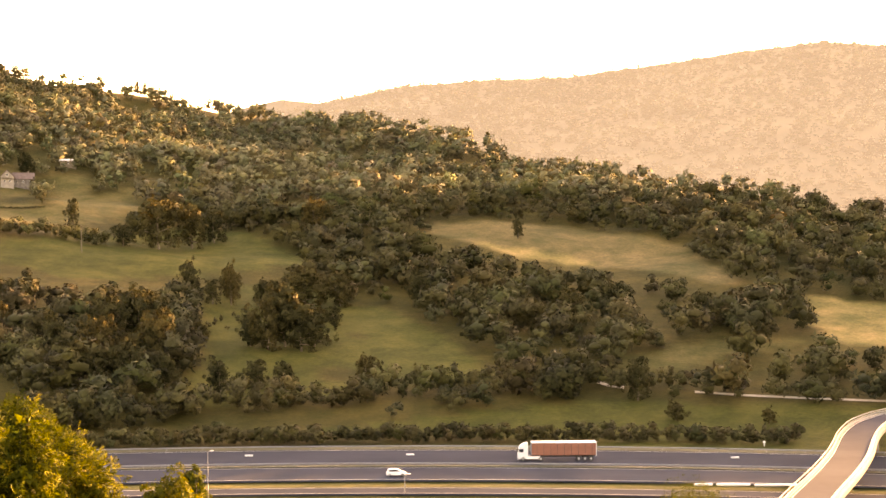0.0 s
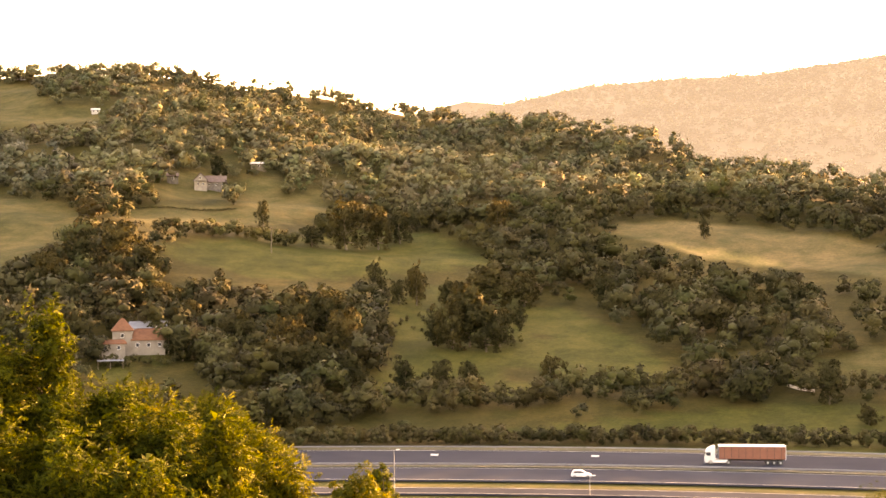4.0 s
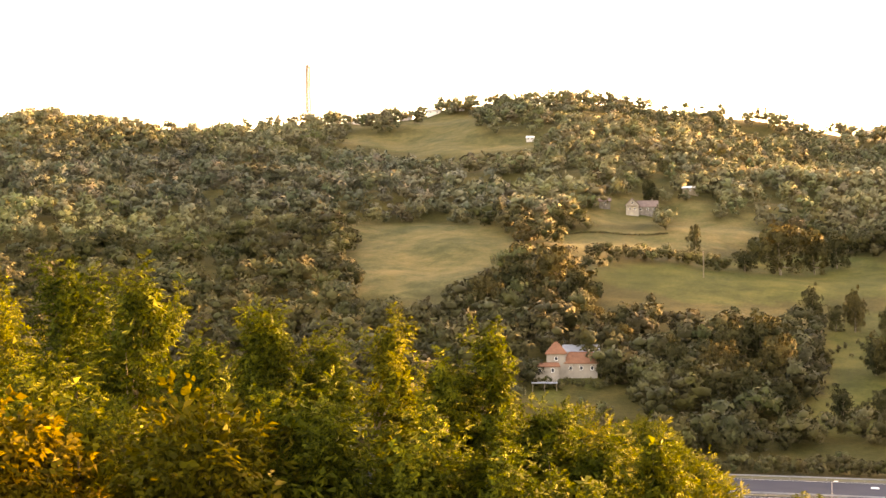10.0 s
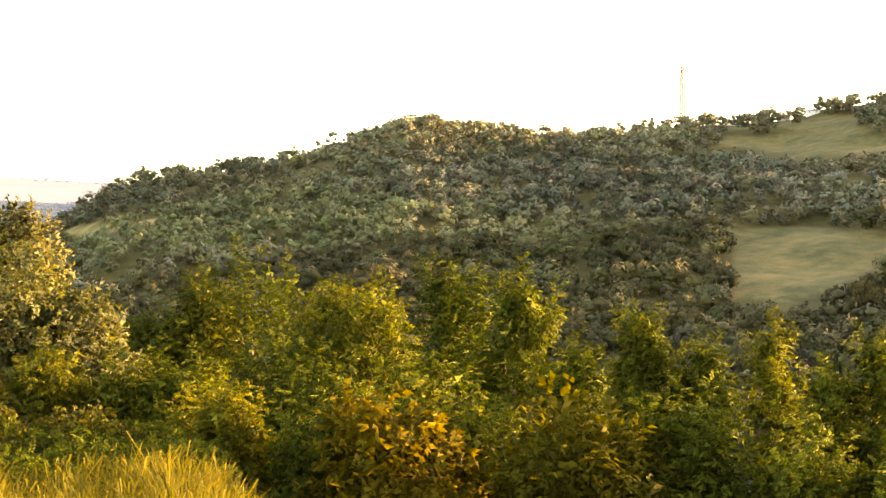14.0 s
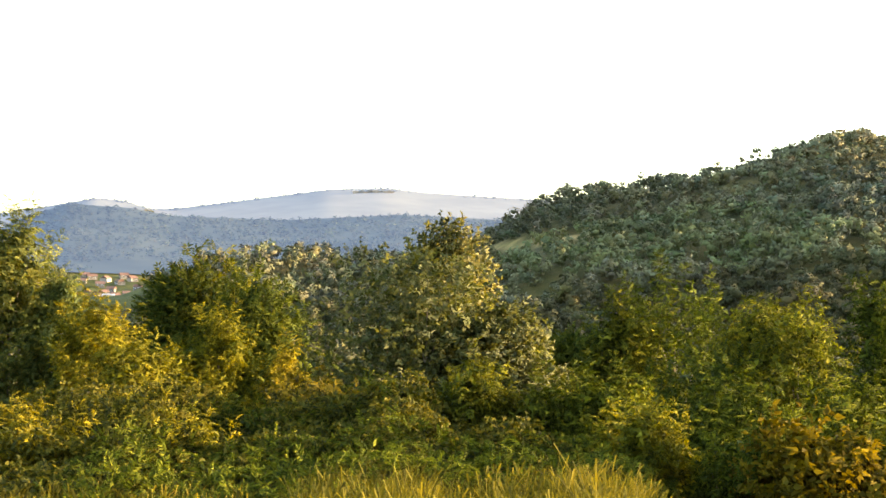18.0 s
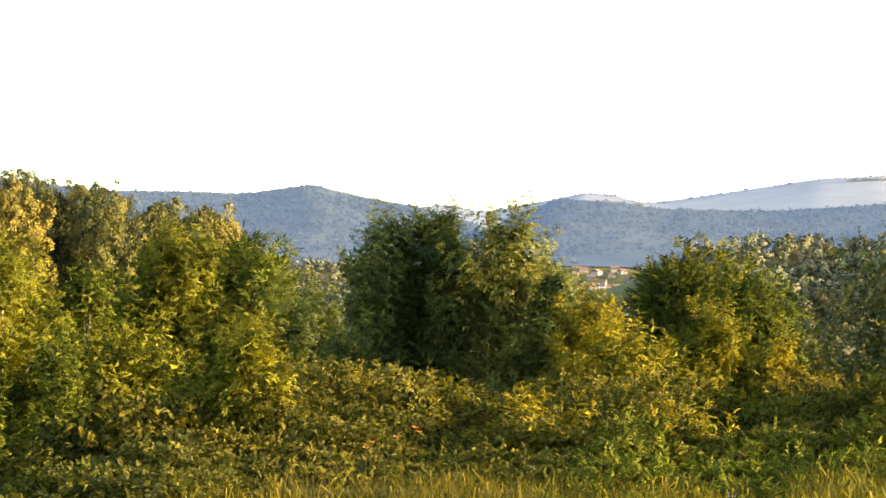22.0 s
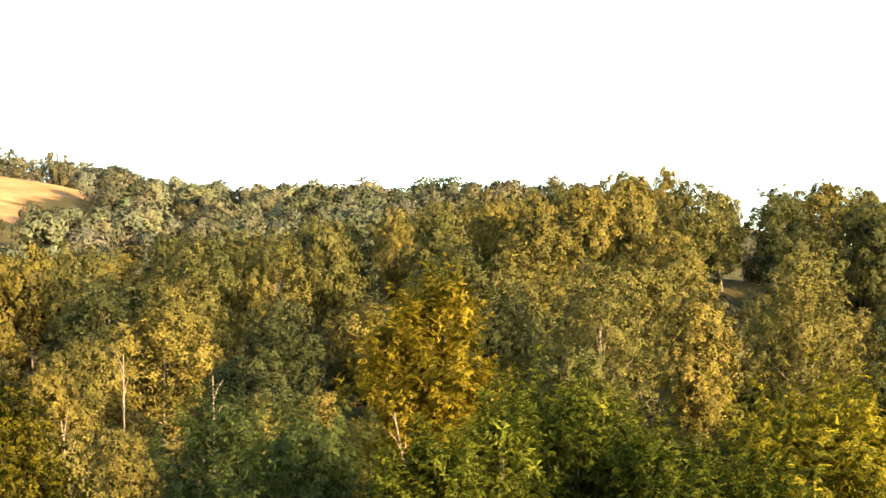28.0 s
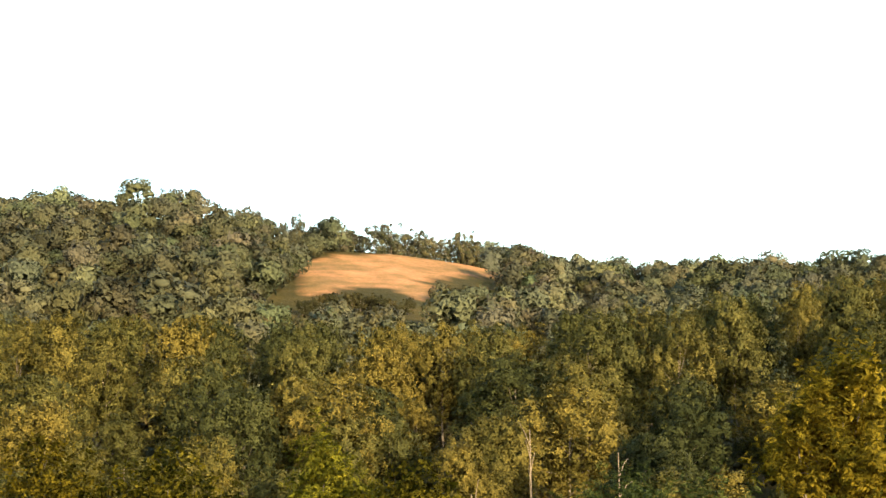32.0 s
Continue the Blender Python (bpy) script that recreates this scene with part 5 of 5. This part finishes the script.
def mast():
    """A lattice radio mast on the ridge."""
    t = thing("radio_mast", site(27.95, 1100), "slender lattice radio mast with aerials at its head", "mast")
    h, b, u = 54.0, 2.3, 1.5
    corner = [(math.cos(q), math.sin(q)) for q in (0.5, 2.6, 4.7)]

    def at(k, z):
        r = b + (u - b) * z / h
        return (corner[k % 3][0] * r, corner[k % 3][1] * r, z)

    for k in range(3):
        v, f = tubes([(at(k, -1), at(k, h), 0.6, 0.5)], 6)
        part("leg", mesh_of("leg", v, f, MAST, True), t)
    rods = []
    for s in range(18):
        for k in range(3):
            rods.append((at(k, s * 3.0), at(k + 1, (s + 1) * 3.0), 0.28, 0.28))
            rods.append((at(k, s * 3.0), at(k + 1, s * 3.0), 0.22, 0.22))
    v, f = tubes(rods, 4)
    part("lattice", mesh_of("lattice", v, f, MAST), t)
    for k in range(3):
        part("aerial", box("aerial", (0.9, 0.6, 2.8), (corner[k][0] * 1.5, corner[k][1] * 1.5, h - 1.0), WHITE, 0.05), t)
    part("platform", box("platform", (2.6, 2.6, 0.15), (0, 0, h - 2.6), MAST, 0.02), t)
    part("dish", box("dish", (0.9, 0.5, 0.9), (0, -1.0, h - 14), WHITE, 0.2), t)


mast()


# ---- a pale farm track across the meadow ----
def track(name, label, points, wide):
    vs, fs = [], []
    pts = np.array(points)
    s = np.linspace(0, len(pts) - 1, 60)
    az, d = np.interp(s, np.arange(len(pts)), pts[:, 0]), np.interp(s, np.arange(len(pts)), pts[:, 1])
    for a, q in zip(az, d):
        for k in (-wide / 2, wide / 2):
            p = aim(a, 0, q + k)
            vs.append((p.x, p.y, float(land(a, q + k)) + 0.12))
    fs = [(2 * i, 2 * i + 1, 2 * i + 3, 2 * i + 2) for i in range(len(s) - 1)]
    tagged(new(name, mesh_of(name, vs, fs, GRAVEL)), label, "track", kind="structure")


GRAVEL = solid("pale_gravel", (0.3, 0.26, 0.2), (0.42, 0.37, 0.29), 0.5, 0.95, 0, 0.4, 4)
track("farm_track", "pale gravel farm track across the meadow", [(-9.3, 399), (-11, 397), (-13, 396), (-17, 395)], 1.7)
track("farm_track_end", "pale gravel farm track across the meadow", [(-5.7, 408), (-6.1, 405), (-6.7, 403)], 2.5)


# ---- trees that stand out on the slopes ----
def slope_trees():
    rng = np.random.default_rng(31)
    kinds = []
    for k in range(6):
        v, f, lob, ns = tufts(rng, 1.0, 1.0, 0.03, 0.07, 1300, 14)
        kinds.append((mesh_of("crown", v, f, LEAF["grove"], True, ns), trunk_mesh(rng, 1.0, 0.12, lob, 0.025)))
    rows = [  # heading, distance, height, width
        (10.5, 585, 20, 18), (9.3, 592, 17, 13), (11.8, 583, 8, 11), (8.5, 600, 13, 11), (13.6, 610, 11, 6), (5.1, 492, 14, 17), (3.9, 498, 12, 12), (6.6, 495, 10, 10), (11.2, 452, 16, 15), (12.4, 446, 14, 12), (10.6, 425, 16, 13), (11.6, 404, 13, 12), (12.7, 425, 14, 12), (10.3, 402, 10, 9), (14.2, 432, 12, 11),
        (13.4, 410, 11, 9), (5.9, 398, 9, 7), (2.9, 405, 9, 7), (-7.2, 392, 11, 9), (-2.8, 590, 8, 5), (4.8, 610, 13, 12), (18.8, 520, 17, 15), (20.2, 512, 16, 14), (17.9, 508, 14, 12), (21.3, 500, 14, 13),
        (17.4, 470, 12, 11), (17.1, 434, 7, 6), (16.6, 428, 8, 8), (15.2, 720, 11, 9), (12.8, 408, 9, 9), (8.4, 402, 9, 8), (7.0, 404, 8, 8), (9.4, 505, 12, 8), (7.9, 500, 13, 7), (-1.2, 470, 11, 10),
        (-3.4, 460, 11, 10), (-4.8, 470, 12, 11), (-6.4, 480, 11, 10), (0.9, 495, 12, 10), (-9.6, 470, 10, 9), (16.2, 455, 10, 10), (-8.6, 376, 5, 6), (5.3, 441, 14, 13), (5.9, 447, 18, 15), (6.6, 444, 15, 12), (4.8, 446, 12, 10), (7.2, 448, 10, 9), (8.6, 500, 8, 7), (8.0, 512, 9, 7), (9.0, 455, 5, 6), (4.1, 470, 6, 6), (-12.0, 374, 4, 4), (11.0, 1050, 11, 3.2), (11.25, 1050, 10, 3)]
    for az, d, h, w in rows:
        crown, trunk = kinds[rng.integers(6)]
        p = aim(az, 0, d)
        t = thing("slope_tree", pose(p.x, p.y, float(land(az, d)) - 0.2) @ Matrix.Diagonal((w, w, h, 1)), "full-crowned dark tree standing out on the valley slope", "tree", "trees on the slope")
        part("crown", crown, t)
        part("trunk", trunk, t)
    for az in np.arange(125.0, 137.5, 0.32):
        v, f, lob, ns = tufts(rng, 1.0, 1.0, 0.05, 0.065, 1000, 12)
        w, h, d = rng.uniform(7.5, 12), rng.uniform(8.5, 13.5), rng.uniform(483, 494)
        a = az + rng.uniform(-0.2, 0.2)
        p = aim(a, 0, d)
        t = thing("hilltop_tree", pose(p.x, p.y, float(land(a, d)) - 0.2) @ Matrix.Diagonal((w, w, h, 1)), "leafy tree on the crest behind the wheat field", "tree", "trees on the crest")
        part("crown", mesh_of("crown", v, f, LEAF["crest"], True, ns), t)
        part("trunk", trunk_mesh(rng, 1.0, 0.12, lob, 0.025), t)
    edge = [(a, rng.uniform(378, 390), rng.uniform(2.8, 4.0)) for a in np.arange(126.8, 129.8, 0.3)]
    edge += [(a, rng.uniform(346, 366), rng.uniform(4.2, 5.6)) for a in np.arange(126.6, 129.4, 0.33)]
    edge += [(a, rng.uniform(344, 356), rng.uniform(3.6, 5.0)) for a in np.arange(130.9, 135.2, 0.36)]
    for a, d, h in edge:
        crown, trunk = kinds[rng.integers(6)]
        p, w = aim(a, 0, d), h * rng.uniform(0.8, 1.0)
        t = thing("field_tree", pose(p.x, p.y, float(land(a, d)) - 0.2) @ Matrix.Diagonal((w, w, h, 1)), "bushy tree at the lower edge of the wheat field", "tree", "trees by the wheat field")
        part("crown", crown, t)
        part("trunk", trunk, t)
    rows = ((14.5, -13, 210, 356, 3.0, 5.4), (17.6, 12.4, 40, 580, 4, 7.5), (14, 3, 46, 388, 4.5, 9), (2.8, -3, 24, 396, 4.5, 9), (-3, -9, 22, 402, 4, 8), (10, 4, 26, 470, 1.2, 3.5), (19.6, 16.4, 30, 426, 1.8, 3.2))
    az = np.concatenate([np.linspace(a0, a1, k) + rng.normal(size=k) * 0.08 for a0, a1, k, q, low, high in rows])
    d = np.concatenate([q + rng.normal(size=k) * (2.0 if q < 460 else 9.0 if q < 500 else 2.5) for a0, a1, k, q, low, high in rows])
    h = np.concatenate([rng.uniform(low, high, k) for a0, a1, k, q, low, high in rows])
    fence = np.linspace(19.7, 14.6, 110)
    az, d, h = np.concatenate([az, fence]), np.concatenate([d, np.full(110, 646.0)]), np.concatenate([h, rng.uniform(0.9, 1.6, 110)])
    far_trees("hedges", "dark hedges and thickets beside the motorway and the fields", rng, az, d, land(az, d), h, 90, 0.14, LEAF["vale"], 6)


slope_trees()


def ridge_trees():
    """Single trees and small groups against the sky along the top of the main hill."""
    rng = np.random.default_rng(37)
    az = np.sort(np.concatenate([rng.uniform(20.5, 40.5, 46), rng.normal(30, 0.5, 7), rng.normal(27.4, 0.35, 7), rng.normal(37.4, 0.4, 8), rng.normal(25, 0.3, 5)]))
    d = crest_distance(az) + rng.uniform(-14, 4, len(az))
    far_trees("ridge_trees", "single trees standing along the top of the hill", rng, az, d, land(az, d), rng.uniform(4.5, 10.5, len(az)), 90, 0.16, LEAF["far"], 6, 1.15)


ridge_trees()


# ---- dead stems in the wood ----
def dead_tree(az, d, h, seed):
    rng = np.random.default_rng(seed)
    p = aim(az, 0, d)
    t = thing("dead_tree", pose(p.x, p.y, float(land(az, d))), "bare pale dead stem standing in the wood", "tree", "dead stems")
    tip = np.array((rng.uniform(-1.6, 1.6), rng.uniform(-0.8, 0.8), h))
    mid = tip * (0.2, 0.2, 0.55)
    v, f = tubes([((0, 0, -0.3), mid, 0.08, 0.05), (mid, tip, 0.05, 0.02)], 6)
    part("trunk", mesh_of("trunk", v, f, DEADWOOD, True), t)
    for k in range(5):
        a = mid + (tip - mid) * (0.1 + 0.17 * k)
        e = a + (rng.uniform(-1, 1), rng.uniform(-0.4, 0.4), rng.uniform(0.6, 1.4))
        v, f = tubes([(a, (a + e) / 2 + (0, 0, 0.15), 0.025, 0.018), ((a + e) / 2 + (0, 0, 0.15), e, 0.018, 0.008)], 5)
        part("branch", mesh_of("branch", v, f, DEADWOOD, True), t)


for k, (az, d, h) in enumerate(((123.0, 60, 9.8), (128.0, 61, 8), (131.5, 59, 6.5), (115.6, 58, 8.5), (140, 60, 7), (126.3, 80, 9))):
    dead_tree(az, d, h, 40 + k)


# ---- flowers and a stone at the terrace edge ----
def poppy(az, d, h, seed):
    """An orange flower: a bent stem with a leaf and six cupped petals round a dark heart."""
    rng = np.random.default_rng(seed)
    p = aim(az, 0, d)
    t = thing("orange_flower", pose(p.x, p.y, float(land(az, d)), 0, 0, rng.uniform(0, 360)), "orange wild flower on a thin stem among the brambles", "flower", "orange flowers")
    tip = np.array((0.05, -0.08, h))
    v, f = tubes([((0, 0, -0.03), tip * (0.3, 0.3, 0.6), 0.006, 0.005), (tip * (0.3, 0.3, 0.6), tip, 0.005, 0.004)], 5)
    part("stem", mesh_of("stem", v, f, LEAF["weeds"], True), t)
    for k in range(6):
        a = k * 1.047 + rng.uniform(-0.15, 0.15)
        out = np.array((math.cos(a), math.sin(a), 0.0))
        side = np.array((-out[1], out[0], 0.0))
        r = rng.uniform(0.034, 0.042)
        vs = [tip, tip + out * r * 0.5 - side * r * 0.45 + (0, 0, r * 0.25), tip + out * r - side * r * 0.3 + (0, 0, r * 0.7), tip + out * r * 1.05 + side * r * 0.3 + (0, 0, r * 0.65), tip + out * r * 0.5 + side * r * 0.45 + (0, 0, r * 0.25)]
        part("petal", mesh_of("petal", vs, [(0, 1, 2), (0, 2, 3), (0, 3, 4)], PETAL), t)
    bm = bmesh.new()
    bmesh.ops.create_icosphere(bm, subdivisions=1, radius=0.011, matrix=Matrix.Translation(Vector(tip) + Vector((0, 0, 0.012))))
    part("heart", bm_mesh("heart", bm, BARK), t)


PETAL = solid("orange_petals", (0.4, 0.1, 0.01), (0.5, 0.16, 0.02), 8.0, 0.6)
for k, (az, d, h) in enumerate(((71.9, 20.2, 0.62), (71.75, 20.3, 0.55), (73.45, 19.2, 0.45), (73.3, 19.4, 0.5), (72.1, 20.2, 0.5))):
    poppy(az, d, h, 60 + k)


def stone():
    """A weathered pale stone, faceted and half sunk in the grass."""
    rng = np.random.default_rng(77)
    bv, bf = knob(2)
    v = bv * (0.2, 0.15, 0.13) * rng.uniform(0.82, 1.1, (len(bv), 1))
    v[:, 2] = np.maximum(v[:, 2], -0.06) + 0.04
    p = aim(59.97, 0, 18.6)
    t = thing("stone", pose(p.x, p.y, ground_at(p.x, p.y)), "weathered pale stone lying in the grass", "stone")
    part("body", mesh_of("body", v, bf, LIMEWASH), t)


stone()
